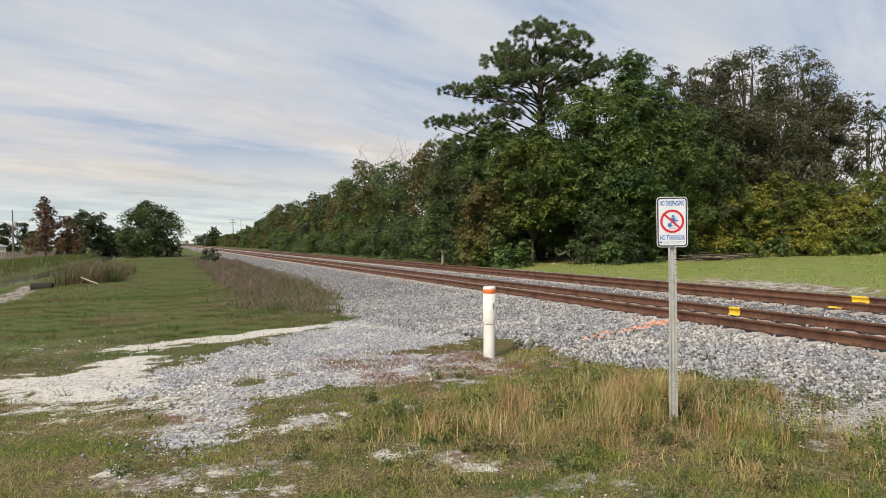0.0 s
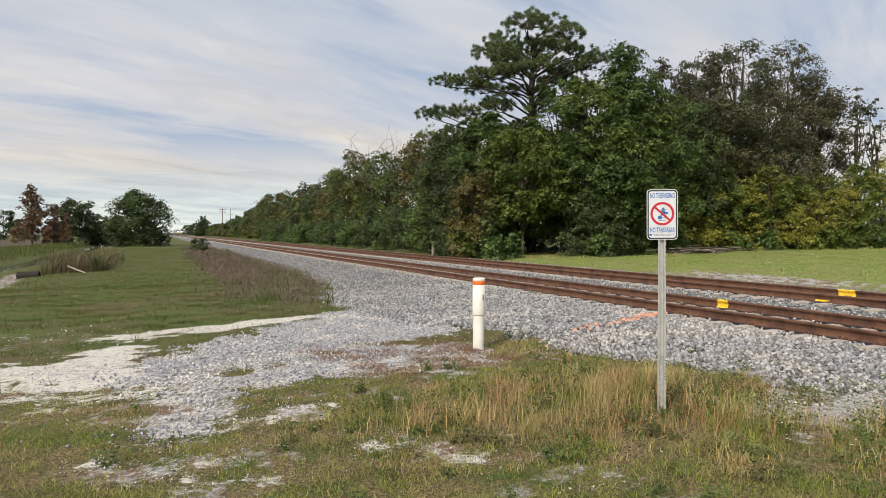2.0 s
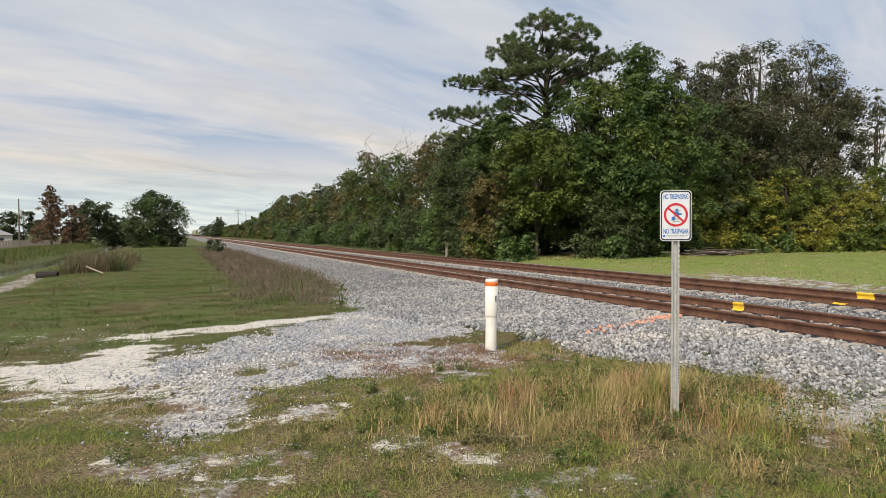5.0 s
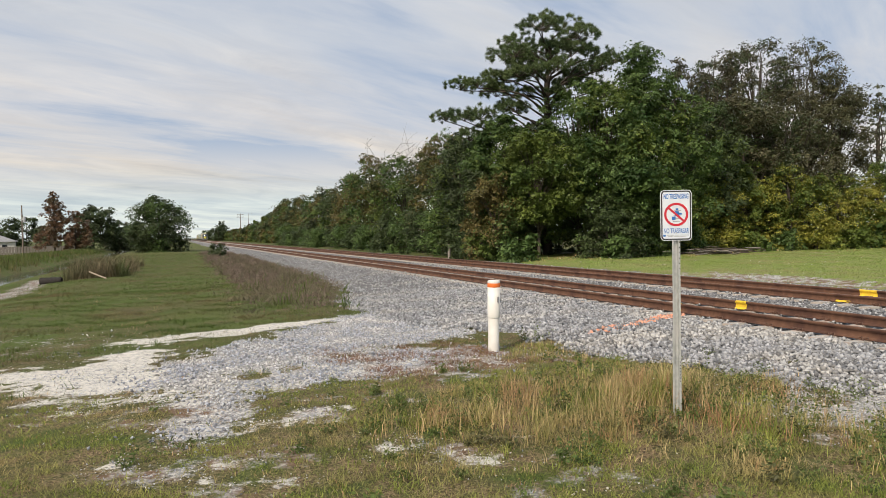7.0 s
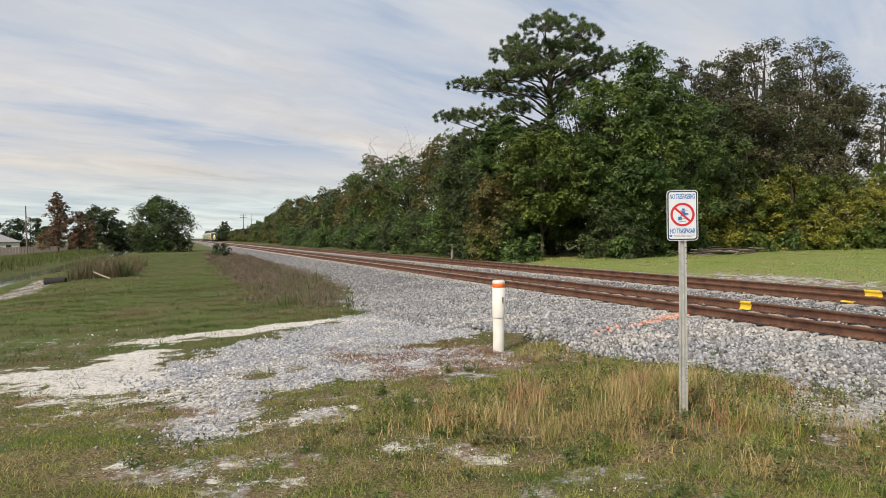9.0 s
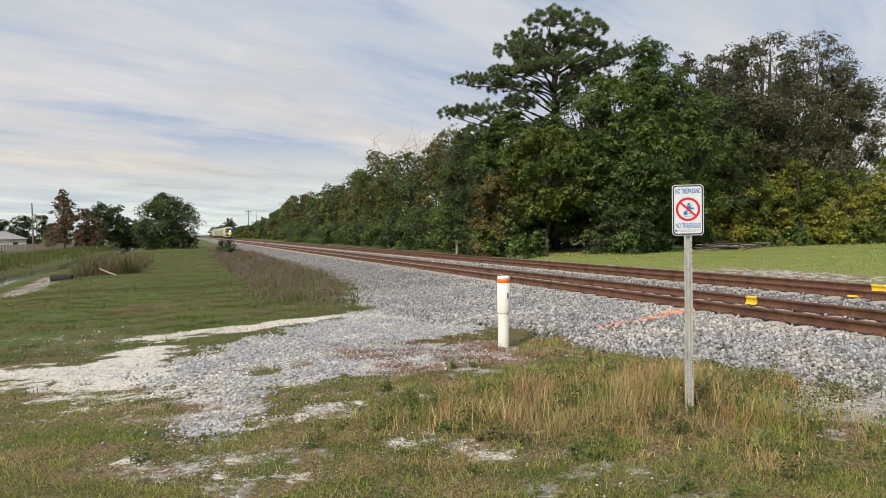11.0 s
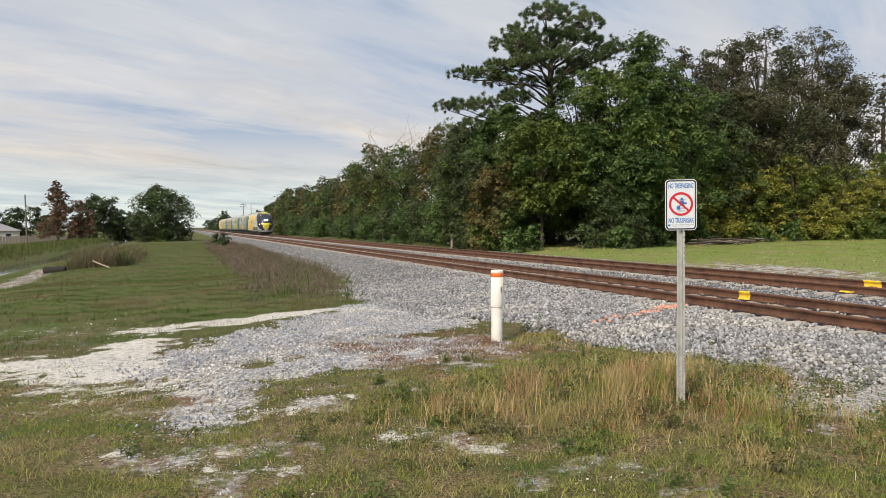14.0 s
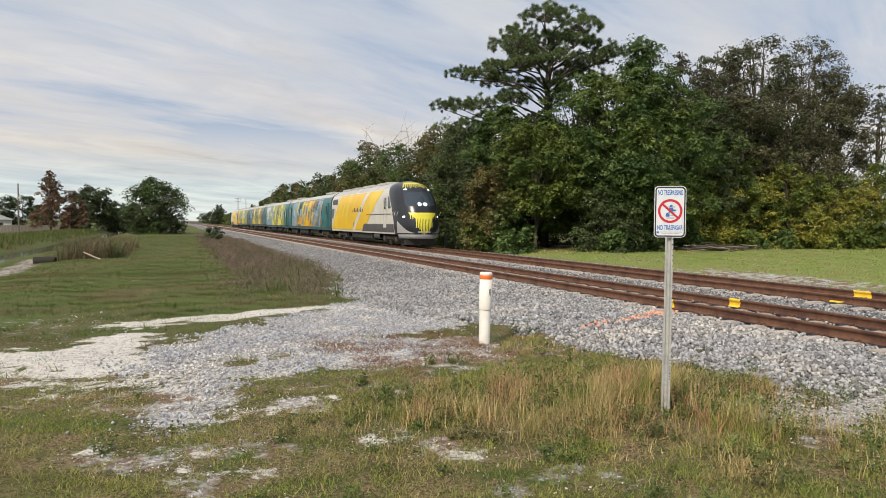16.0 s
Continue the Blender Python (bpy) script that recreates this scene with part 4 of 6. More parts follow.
# added row closing the gap; its dark leaves stand for shade inside the thicket
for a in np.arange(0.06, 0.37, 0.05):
    broadleaf("understorey_shrub", "dark backing shrub added for the shade inside the thicket", *at_view(57 + 2 * math.sin(a * 40), a), 7.5, 2.8, 260 + k, DARK_LEAF, 5000, 0.13, 0.0, 40, 0.26, shape="mound", group=EDGE)
    k += 1
for a in np.arange(0.05, 0.80, 0.05):
    if 0.12 < a < 0.22:
        continue
    d = np.interp(a, [0.03, 0.10, 0.19, 0.27, 0.36, 0.56, 0.78], [49, 44.5, 42.5, 46, 53, 56, 57]) - 2.0
    broadleaf("low_shrub", "low weedy shrub at the edge of the grass", *at_view(d + g1.uniform(-0.5, 0.5), a + g1.uniform(-0.01, 0.01)), g1.uniform(1.4, 2.6), 1.7, 200 + k, (MID_LEAF, GREEN_LEAF, YELLOW_LEAF if a > 0.36 else GREEN_LEAF)[k % 3], 1500, 0.13, 0.0, 16, 0.36, shape="mound", group=EDGE)
    k += 1
# the hedge of trees along the line, growing lower with distance
HEDGE = "hedge of trees beside the line"
y = 47.0
k = 0
while y < 420:
    h = float(np.interp(y, [47, 62, 72, 84, 98, 130, 170, 215, 300, 420], [11.4, 11.7, 12.4, 12.8, 12.4, 11.6, 11.2, 7.6, 5.6, 5.2])) * g1.uniform(0.86, 1.1)
    if k == 1:
        h = 10.9
    r = h * g1.uniform(0.33, 0.42)
    lf = (DARK_LEAF, BROWN_LEAF, GREEN_LEAF, BROWN_LEAF, DARK_LEAF, MID_LEAF)[k % 6]
    n = int(np.interp(y, [47, 120, 300, 420], [16000, 7000, 2400, 1500]))
    broadleaf("hedge_tree", {MID_LEAF: "vine-draped green tree beside the line", GREEN_LEAF: "leafy green tree beside the line", BROWN_LEAF: "tree draped in browning vines beside the line", DARK_LEAF: "dark green tree beside the line"}[lf],
              24.6 + g1.uniform(-0.4, 1.2) + r * 0.25, y, h, r, 300 + k, lf, n, float(np.interp(y, [47, 420], [0.13, 0.42])), 0.0, int(np.interp(y, [47, 150], [90, 30])), float(np.interp(y, [47, 150], [0.19, 0.30])), group=HEDGE, second=BROWN_LEAF if k % 2 == 0 else GREEN_LEAF)
    if y < 150:
        broadleaf("hedge_shrub", "dense green shrub at the foot of the hedge", 21.9 + g1.uniform(-0.3, 0.5), y + 2.0, g1.uniform(2.6, 4.6), 2.3, 500 + k, (DARK_LEAF, GREEN_LEAF)[k % 2], 4600, 0.12, 0.0, 20, 0.36, shape="mound", group=HEDGE)
    y += r * float(np.interp(y, [47, 120, 250], [1.35, 1.7, 2.1]))
    k += 1
bare_tree(25.5, 83.0, 15.8, 61, spread=0.26)
for q, yy in enumerate((395, 404, 412, 422)):
    broadleaf("distant_tree", "dark green tree far down the line", 21.0 + 1.6 * q, yy, 9.0 + 0.5 * (q % 2), 4.2, 930 + q, DARK_LEAF, 2400, 0.34, 0.0, 34, 0.26)
for q, (xx, yy) in enumerate(((22.5, 465), (23.0, 530), (23.5, 610), (24.0, 700))):
    broadleaf("distant_tree", "dark green tree far down the line", xx, yy, 8.6 + 0.6 * (q % 2), 4.6, 940 + q, DARK_LEAF, 1600, 0.42, 0.0, 30, 0.28)
for yy, hh in ((402, 14.0), (416, 13.0)):
    broadleaf("conical_tree", "small dark conical tree far down the line", 22.5 + (yy - 402) * 0.18, yy, hh, 1.7, int(yy), DARK_LEAF, 1100, 0.4, 0.1, 24, 0.35, shape="cone")

# the trees beyond the canal and the field
broadleaf("round_tree", "big round dark green tree at the end of the field", *at_view(115, -0.447), 9.8, 6.0, 71, DARK_LEAF, 26000, 0.18, 0.0, 120, 0.19, second=GREEN_LEAF)
broadleaf("cypress_tree", "russet bald cypress with a pointed crown", *at_view(125, -0.607), 12.4, 4.6, 72, RUSSET_LEAF, 12000, 0.15, 0.10, 120, 0.12, shape="cone")
broadleaf("russet_tree", "short russet-leaved tree beside the cypress", *at_view(126, -0.575), 7.8, 3.4, 73, RUSSET_LEAF, 8000, 0.16, 0.08, 60, 0.19)
broadleaf("oak_tree", "dark spreading oak beyond the canal", *at_view(142, -0.535), 9.4, 5.4, 74, DARK_LEAF, 11000, 0.24, 0.1, 64, 0.2)
broadleaf("oak_tree", "dark spreading oak beyond the canal", *at_view(146, -0.508), 7.0, 3.6, 75, DARK_LEAF, 4200, 0.30, 0.1, 30, 0.30)
broadleaf("pale_tree", "thin yellowing tree far behind the field", *at_view(160, -0.492), 7.4, 2.2, 76, GREY_LEAF, 1500, 0.3, 0.2, 20, 0.35)
for q, (a, d, h, r) in enumerate([(-0.65, 170, 9.2, 6.0), (-0.69, 165, 8.0, 5.5), (-0.62, 165, 6.4, 4.0), (-0.73, 160, 8.6, 5.0), (-0.56, 190, 6.0, 5.0), (-0.432, 250, 6.0, 3.6), (-0.77, 150, 8.6, 5.0), (-0.475, 190, 5.0, 5.0)]):
    broadleaf("distant_tree", "olive green tree in the distance beyond the canal", *at_view(d, a), h, r, 80 + q, (DARK_LEAF, GREY_LEAF)[q % 3 == 2], 3600, 0.32, 0.04, 40, 0.24)
broadleaf("bank_shrub", "dark scraggy shrub on the bank beside the line", 3.9, 75.0, 1.7, 1.3, 97, DARK_LEAF, 1800, 0.10, 0.15, 14, 0.3)


# ---- the sign, the marker post and other small things ----
def disc(bm, r, y, x=0.0, z=0.0, seg=40, r_in=0.0):
    """A flat disc or ring in the xz plane, facing -y."""
    outer = [bm.verts.new((x + r * math.cos(a), y, z + r * math.sin(a))) for a in np.linspace(0, 2 * math.pi, seg, endpoint=False)]
    if not r_in:
        bm.faces.new(outer)
        return bm
    inner = [bm.verts.new((x + r_in * math.cos(a), y, z + r_in * math.sin(a))) for a in np.linspace(0, 2 * math.pi, seg, endpoint=False)]
    for i in range(seg):
        j = (i + 1) % seg
        bm.faces.new((outer[i], outer[j], inner[j], inner[i]))
    return bm


def plate(w, h, y0, y1, r, seg=6):
    """A sheet with rounded corners, w by h, from y0 to y1."""
    bm = bmesh.new()
    ring = []
    for cx, cz, a0 in ((w / 2 - r, h / 2 - r, 0), (-w / 2 + r, h / 2 - r, 90), (-w / 2 + r, -h / 2 + r, 180), (w / 2 - r, -h / 2 + r, 270)):
        for k in range(seg + 1):
            a = radians(a0 + 90 * k / seg)
            ring.append((cx + r * math.cos(a), cz + r * math.sin(a)))
    f = [bm.verts.new((x, y0, z)) for x, z in ring]
    b = [bm.verts.new((x, y1, z)) for x, z in ring]
    bm.faces.new(f)
    bm.faces.new(list(reversed(b)))
    for i in range(len(ring)):
        j = (i + 1) % len(ring)
        bm.faces.new((f[i], f[j], b[j], b[i]))
    return bm


def words(text, size, x, y, z, material, parent, squeeze=1.0):
    cu = bpy.data.curves.new("lettering", "FONT")
    cu.body, cu.size, cu.align_x, cu.extrude, cu.offset = text, size, "CENTER", 0.0006, size * 0.02
    cu.materials.append(material)
    ob = new("lettering", cu)
    ob.parent = parent
    ob.matrix_basis = Matrix.LocRotScale((x, y, z), Euler((radians(90), 0, 0)), (squeeze, 1, 1))
    return ob


def build_sign():
    s = tagged(new("warning_sign"), "white no-trespassing sign with red prohibition ring on a galvanised post", "sign")
    s.matrix_basis = pose(4.425, 5.01, 1.84, 0, 0, -27)
    w, h = 0.290, 0.480
    part("panel", plate(w, h, 0.0, 0.003, 0.034), SIGN_WHITE, s, "white aluminium sheet with rounded corners")
    o = plate(w - 0.012, h - 0.012, -0.0012, -0.0004, 0.030)
    part("border", o, SIGN_BLACK, s, "thin black border line")
    part("face", plate(w - 0.037, h - 0.037, -0.0020, -0.0012, 0.022), SIGN_WHITE, s, "white reflective face")
    words("NO TRESPASSING", 0.066, 0, -0.0026, 0.158, SIGN_BLUE, s, 0.445)
    words("NO TRASPASAR", 0.066, 0, -0.0026, -0.170, SIGN_BLUE, s, 0.495)
    # the pictogram, kept to plain blue shapes over a strip of track
    for k in range(5):
        part("pictogram_bar", boxed(-0.030 + 0.003 * k, 0.034 + 0.003 * k, -0.0030, -0.0022, -0.062 + 0.026 * k, -0.053 + 0.026 * k), LABEL_GREY, s)
    for x0, x1, z0, z1 in ((-0.012, 0.026, -0.005, 0.040), (-0.040, -0.006, -0.045, -0.012), (0.020, 0.054, 0.006, 0.022), (-0.004, 0.020, 0.046, 0.066)):
        part("pictogram_shape", boxed(x0, x1, -0.0038, -0.0030, z0, z1, 0.0), SIGN_BLUE, s)
    part("ring", disc(bmesh.new(), 0.112, -0.0042, 0, 0.008, 48, 0.090), SIGN_RED, s, "red prohibition ring")
    bar = boxed(-0.101, 0.101, -0.0050, -0.0042, -0.0095, 0.0095)
    b = part("slash", bar, SIGN_RED, s, "red diagonal bar")
    b.matrix_basis = pose(0, 0, 0.008, 0, 42, 0)
    part("emblem", boxed(-0.122, -0.098, -0.0030, -0.0021, -0.202, -0.184), SIGN_BLUE, s)
    for x0, x1 in ((-0.088, -0.062), (-0.056, -0.022), (-0.016, 0.026), (0.032, 0.074), (0.080, 0.116)):
        part("small_print", boxed(x0, x1, -0.0030, -0.0021, -0.192, -0.186), LABEL_GREY, s)
    for x0, x1 in ((-0.075, -0.03), (-0.022, 0.03), (0.038, 0.085)):
        part("small_print", boxed(x0, x1, -0.0030, -0.0021, -0.204, -0.199), LABEL_GREY, s)
    for z in (0.205, -0.170):
        bm = bmesh.new()
        bmesh.ops.create_cone(bm, cap_ends=True, segments=12, radius1=0.008, radius2=0.006, depth=0.006, matrix=pose(0, -0.005, z, 90))
        part("bolt", bm, GALV, s, "zinc bolt head")

    def channel(y_off, z0, z1, scale):
        """U-channel: a web with two legs and turned-out flanges."""
        prof = [(-0.040, 0.0), (-0.023, 0.0), (-0.015, 0.030), (0.015, 0.030), (0.023, 0.0), (0.040, 0.0)]
        prof2 = [(x, y + 0.0045) for x, y in prof]
        ring = [(x * scale, y + y_off) for x, y in prof + prof2[::-1]]
        bm = bmesh.new()
        lo = [bm.verts.new((x, y, z0)) for x, y in ring]
        hi = [bm.verts.new((x, y, z1)) for x, y in ring]
        n = len(ring)
        for i in range(n):
            j = (i + 1) % n
            bm.faces.new((lo[i], lo[j], hi[j], hi[i]))
        for i in range(5):
            for q in (lo, hi):
                bm.faces.new((q[i], q[i + 1], q[n - 2 - i], q[n - 1 - i]))
        return bm

    post = part("post", channel(0.004, -1.40, 0.215, 0.92), GALV, s, "galvanised U-channel post")
    low = part("stub_post", channel(0.012, -2.35, -1.10, 1.0), GALV, s, "galvanised base post bolted behind")
    hm = bmesh.new()
    bmesh.ops.create_cone(hm, cap_ends=True, segments=8, radius1=0.0048, radius2=0.0048, depth=0.002, matrix=pose(0, 0, 0, 90))
    hole = bpy.data.meshes.new("hole")
    hm.to_mesh(hole)
    hm.free()
    hole.materials.append(HOLE)
    for k in range(30):
        z = 0.15 - 0.0508 * k if k < 14 else -1.13 - 0.0308 * (k - 14)
        hb = part("hole", hole, HOLE, post if k < 14 else low)
        hb.location = (0.031, 0.0022 if k < 14 else 0.0105, z)
    return s


build_sign()


def turned(profile, seg=28):
    """A body of revolution from (radius, height) pairs."""
    bm = bmesh.new()
    rings = [[bm.verts.new((r * math.cos(a), r * math.sin(a), z)) for a in np.linspace(0, 2 * math.pi, seg, endpoint=False)] for r, z in profile]
    for A, B in zip(rings, rings[1:]):
        for i in range(seg):
            j = (i + 1) % seg
            bm.faces.new((A[i], A[j], B[j], B[i]))
    bm.faces.new(rings[-1])
    return bm


def build_marker():
    m = tagged(new("marker_post"), "white plastic pipe marker post with an orange band and cap", "marker post")
    m.matrix_basis = pose(4.555, 9.28, -0.09, 1.0, 0.6, 0)
    part("pipe", turned([(0.087, -0.3), (0.087, 0.470), (0.086, 0.474), (0.097, 0.476), (0.0985, 0.482), (0.0975, 0.97)]), PVC, m, "white plastic pipe", True)
    part("band", turned([(0.0975, 0.948), (0.0995, 0.951), (0.0995, 1.008), (0.0975, 1.012)]), ORANGE_PAINT, m, "orange band", True)
    part("cap", turned([(0.097, 1.010), (0.099, 1.014), (0.098, 1.040), (0.090, 1.052), (0.05, 1.056)]), PVC, m, "domed white cap", True)
    lab = part("label", boxed(-0.014, 0.014, -0.003, 0.0, 0.70, 0.80, 0.0), LABEL_GREY, m, "small worn grey label")
    lab.matrix_basis = pose(0.033, -0.0925, 0, 0, 0, 19)
    part("label_mark", boxed(0.016, 0.024, -0.1015, -0.0955, 0.72, 0.80), SIGN_BLACK, m)
    tab = part("strap", boxed(0.094, 0.105, -0.012, 0.012, 0.90, 0.99, 0.003), ORANGE_PAINT, m)
    return m


build_marker()


def build_pole(name, label, x, y, h, r=0.14, arms=1, lamp=False):
    p = tagged(new(name), label, "utility pole")
    p.location = (x, y, float(gz(x, y)))
    part("shaft", mesh_of("shaft", *tube_arrays([(0, 0, -0.5), (0.03, 0, h / 2), (0, 0, h)], [r, r * 0.85, r * 0.65], 8), WOODPOLE, True), WOODPOLE, p)
    for k in range(arms):
        part("crossarm", boxed(-1.5, 1.5, -0.08, 0.08, h - 0.7 - 1.1 * k, h - 0.52 - 1.1 * k, 0.01), WOODPOLE, p)
        for x0 in (-1.35, -0.8, 0.8, 1.35):
            bm = bmesh.new()
            bmesh.ops.create_cone(bm, cap_ends=True, segments=8, radius1=0.07, radius2=0.05, depth=0.25, matrix=pose(x0, 0, h - 0.40 - 1.1 * k))
            part("insulator", bm, LABEL_GREY, p)
    if lamp:
        part("lamp_arm", mesh_of("lamp_arm", *tube_arrays([(0, 0, h - 0.5), (0.6, 0, h - 0.1), (1.4, 0, h)], [0.05, 0.05, 0.04], 6), GALV, True), GALV, p)
        part("lamp_head", boxed(1.2, 1.8, -0.12, 0.12, h - 0.08, h + 0.06, 0.03), GALV, p)
    return p


build_pole("utility_pole", "wooden utility pole with crossarms far down the line", *at_view(310, -0.322), 13.0, 0.22, 2)
build_pole("lamp_pole", "slender street lamp pole far down the line", *at_view(300, -0.310), 12.5, 0.14, 0, True)
build_pole("utility_pole", "grey wooden utility pole beyond the canal", *at_view(120, -0.656), 9.2, 0.15, 0)
tr = tagged(new("transformer"), "grey pole-mounted transformer can", "transformer")
bx, by = at_view(120, -0.656)
tr.location = (bx + 0.42, by - 0.1, float(gz(bx, by)) + 6.2)
part("can", turned([(0.22, 0), (0.24, 0.05), (0.24, 0.85), (0.16, 0.95)]), LABEL_GREY, tr, "", True)
part("bracket", boxed(-0.40, -0.2, -0.05, 0.05, 0.3, 0.6), GALV, tr)

# a leaning grey stump of a post beside the line, and brush left at the wood's edge
st = tagged(new("old_post"), "short weathered post standing beside the far track", "post")
st.location = (19.5, 47.6, float(gz(19.5, 47.6)))
part("stake", mesh_of("stake", *tube_arrays([(0, 0, -0.3), (0.01, 0, 0.5), (0.03, 0.02, 1.15)], [0.12, 0.12, 0.11], 8), DEADWOOD, True), DEADWOOD, st)


def brush_pile(x, y, n, size, seed, label):
    g = np.random.RandomState(seed)
    pile = tagged(new("brush_pile"), label, "brush pile")
    pile.location = (x, y, float(gz(x, y)))
    for k in range(n):
        a = g.uniform(-0.5, 0.5) + (math.pi if g.uniform() < 0.4 else 0)
        c = np.array((g.normal() * size * 0.4, g.normal() * 0.6, abs(g.normal()) * 0.045 * size + 0.05))
        d = np.array((math.cos(a), math.sin(a) * 0.6, g.uniform(-0.04, 0.06))) * size * g.uniform(0.25, 0.6)
        r = g.uniform(0.02, 0.065)
        part("branch", mesh_of("branch", *tube_arrays([c - d / 2, c + g.normal(size=3) * 0.05, c + d / 2], [r, r * 0.8, r * 0.5], 6), (DEADWOOD, BARK, BARK)[k % 3], True), DRIFT, pile)
    return pile


brush_pile(*at_view(47.5, 0.40), 60, 3.8, 8, "heap of broken grey branches at the edge of the clearing")
brush_pile(-4.3, 51.5, 10, 1.4, 10, "dark brushwood beside the canal bank")
lg = tagged(new("broken_branch"), "pale broken branch lying in the grass", "branch")
lg.location = (-3.95, 42.6, float(gz(-3.95, 42.6)) + 0.05)
part("stick", mesh_of("stick", *tube_arrays([(-0.85, 0.2, 0.42), (-0.4, 0.1, 0.20), (0.05, 0.0, 0.0)], [0.04, 0.05, 0.045], 7), DRIFT, True), DRIFT, lg)


def build_culvert(x, y):
    c = tagged(new("culvert_pipe"), "black corrugated drain pipe lying on the bare bank", "pipe")
    c.matrix_basis = pose(x, y, float(gz(x, y)) + 0.18, 0, 0, -8)
    prof = []
    for k in range(11):
        prof.append((0.21 + (0.015 if k % 2 else 0.0), k * 0.11))
    V, F = [], []
    seg = 18
    for r, l in prof:
        for q in range(seg):
            a = 2 * math.pi * q / seg
            V.append((l, r * math.cos(a), r * math.sin(a)))
    for r, l in reversed(prof):
        for q in range(seg):
            a = 2 * math.pi * q / seg
            V.append((l, (r - 0.03) * math.cos(a), (r - 0.03) * math.sin(a)))
    n = len(prof) * 2
    for i in range(n):
        for q in range(seg):
            F.append([(i % n) * seg + q, (i % n) * seg + (q + 1) % seg, ((i + 1) % n) * seg + (q + 1) % seg, ((i + 1) % n) * seg + q])
    part("shell", mesh_of("shell", V, F, DARKPIPE, True), DARKPIPE, c)
    return c


build_culvert(-7.3, 43.2)

# a low house beyond the canal, by its fence
HOUSE_WALL = mat("pale_render", (0.62, 0.61, 0.58), (0.54, 0.53, 0.50), 3, 0.9, 0.1)
ROOF = mat("grey_shingle_roof", (0.30, 0.30, 0.31), (0.22, 0.22, 0.23), 4, 0.9, 0.3)
GLASS = mat("dark_window_glass", (0.02, 0.025, 0.03), (0.025, 0.03, 0.035), 2, 0.08)


def build_house(x, y, rz, w, d, h):
    o = tagged(new("house"), "low white house with a grey hipped roof beyond the canal", "house")
    o.matrix_basis = pose(x, y, float(gz(x, y)) - 0.1, 0, 0, rz)
    part("wall", boxed(-w / 2, w / 2, -d / 2, d / 2, 0, h, 0.02), HOUSE_WALL, o, "pale rendered wall")
    bm = bmesh.new()
    e, rh = 0.5, 1.9
    b = [bm.verts.new(p) for p in ((-w / 2 - e, -d / 2 - e, h), (w / 2 + e, -d / 2 - e, h), (w / 2 + e, d / 2 + e, h), (-w / 2 - e, d / 2 + e, h))]
    t = [bm.verts.new(p) for p in ((-w / 2 + d / 2, 0, h + rh), (w / 2 - d / 2, 0, h + rh))]
    for f in ((b[0], b[1], t[1], t[0]), (b[1], b[2], t[1]), (b[2], b[3], t[0], t[1]), (b[3], b[0], t[0]), (b[3], b[2], b[1], b[0])):
        bm.faces.new(f)
    part("roof", bm, ROOF, o, "grey shingle roof")
    for k in (-0.33, 0.0, 0.33):
        win = part("window", boxed(w * k - 0.6, w * k + 0.6, -d / 2 - 0.05, -d / 2 + 0.02, 1.0, 2.1), HOUSE_WALL, o)
        part("pane", boxed(w * k - 0.5, w * k + 0.5, -d / 2 - 0.07, -d / 2 - 0.04, 1.1, 2.0), GLASS, win)
    return o


build_house(*at_view(118, -0.805), 20, 14, 8, 2.7)
build_house(*at_view(150, -0.715), 10, 12, 8, 2.7)
fence = tagged(new("fence"), "weathered grey board fence beyond the canal", "fence")
fx, fy = at_view(128, -0.655)
fence.matrix_basis = pose(fx, fy, float(gz(fx, fy)), 0, 0, 16)
for k in range(40):
    part("board", boxed(-10 + 0.5 * k, -9.55 + 0.5 * k, -0.02, 0.02, 0.05, 1.55 + 0.05 * (k % 3)), DEADWOOD, fence)


# ---- the train ----
T_YELLOW = mat("train_yellow", (0.75, 0.48, 0.008), (0.69, 0.43, 0.010), 0.6, 0.35, c3=(0.78, 0.55, 0.03), scale3=0.25)
T_LIME = mat("train_lime_yellow", (0.72, 0.66, 0.06), (0.66, 0.60, 0.07), 0.8, 0.35)
T_WHITE = mat("train_white", (0.62, 0.60, 0.54), (0.53, 0.51, 0.46), 0.7, 0.35)
T_DARK = mat("train_charcoal", (0.020, 0.022, 0.028), (0.027, 0.029, 0.036), 0.8, 0.28)
T_GREY = mat("train_skirt_grey", (0.085, 0.085, 0.09), (0.065, 0.065, 0.07), 1.2, 0.55)
T_SILVER = mat("train_silver", (0.50, 0.50, 0.51), (0.40, 0.41, 0.42), 1.0, 0.35, metal=0.35)
T_ROOF = mat("train_roof_grey", (0.50, 0.50, 0.48), (0.40, 0.40, 0.39), 0.9, 0.6)
T_TEAL = mat("train_teal", (0.014, 0.115, 0.125), (0.020, 0.145, 0.150), 0.5, 0.35)
T_BLUE = mat("train_dusty_blue", (0.15, 0.27, 0.34), (0.23, 0.33, 0.38), 0.6, 0.35)
T_SLATE = mat("train_slate", (0.080, 0.105, 0.125), (0.11, 0.135, 0.15), 0.6, 0.35)
T_OLIVE = mat("train_olive", (0.23, 0.25, 0.060), (0.33, 0.33, 0.09), 0.5, 0.35)
T_ORANGE = mat("train_orange", (0.66, 0.35, 0.03), (0.50, 0.25, 0.05), 0.5, 0.35, c3=(0.22, 0.13, 0.07), scale3=0.45)
T_UNDER = mat("train_underframe", (0.020, 0.019, 0.018), (0.036, 0.033, 0.030), 3, 0.85, 0.2)
T_WHEEL = mat("train_wheel_steel", (0.16, 0.13, 0.11), (0.10, 0.085, 0.075), 5, 0.5, metal=0.6)
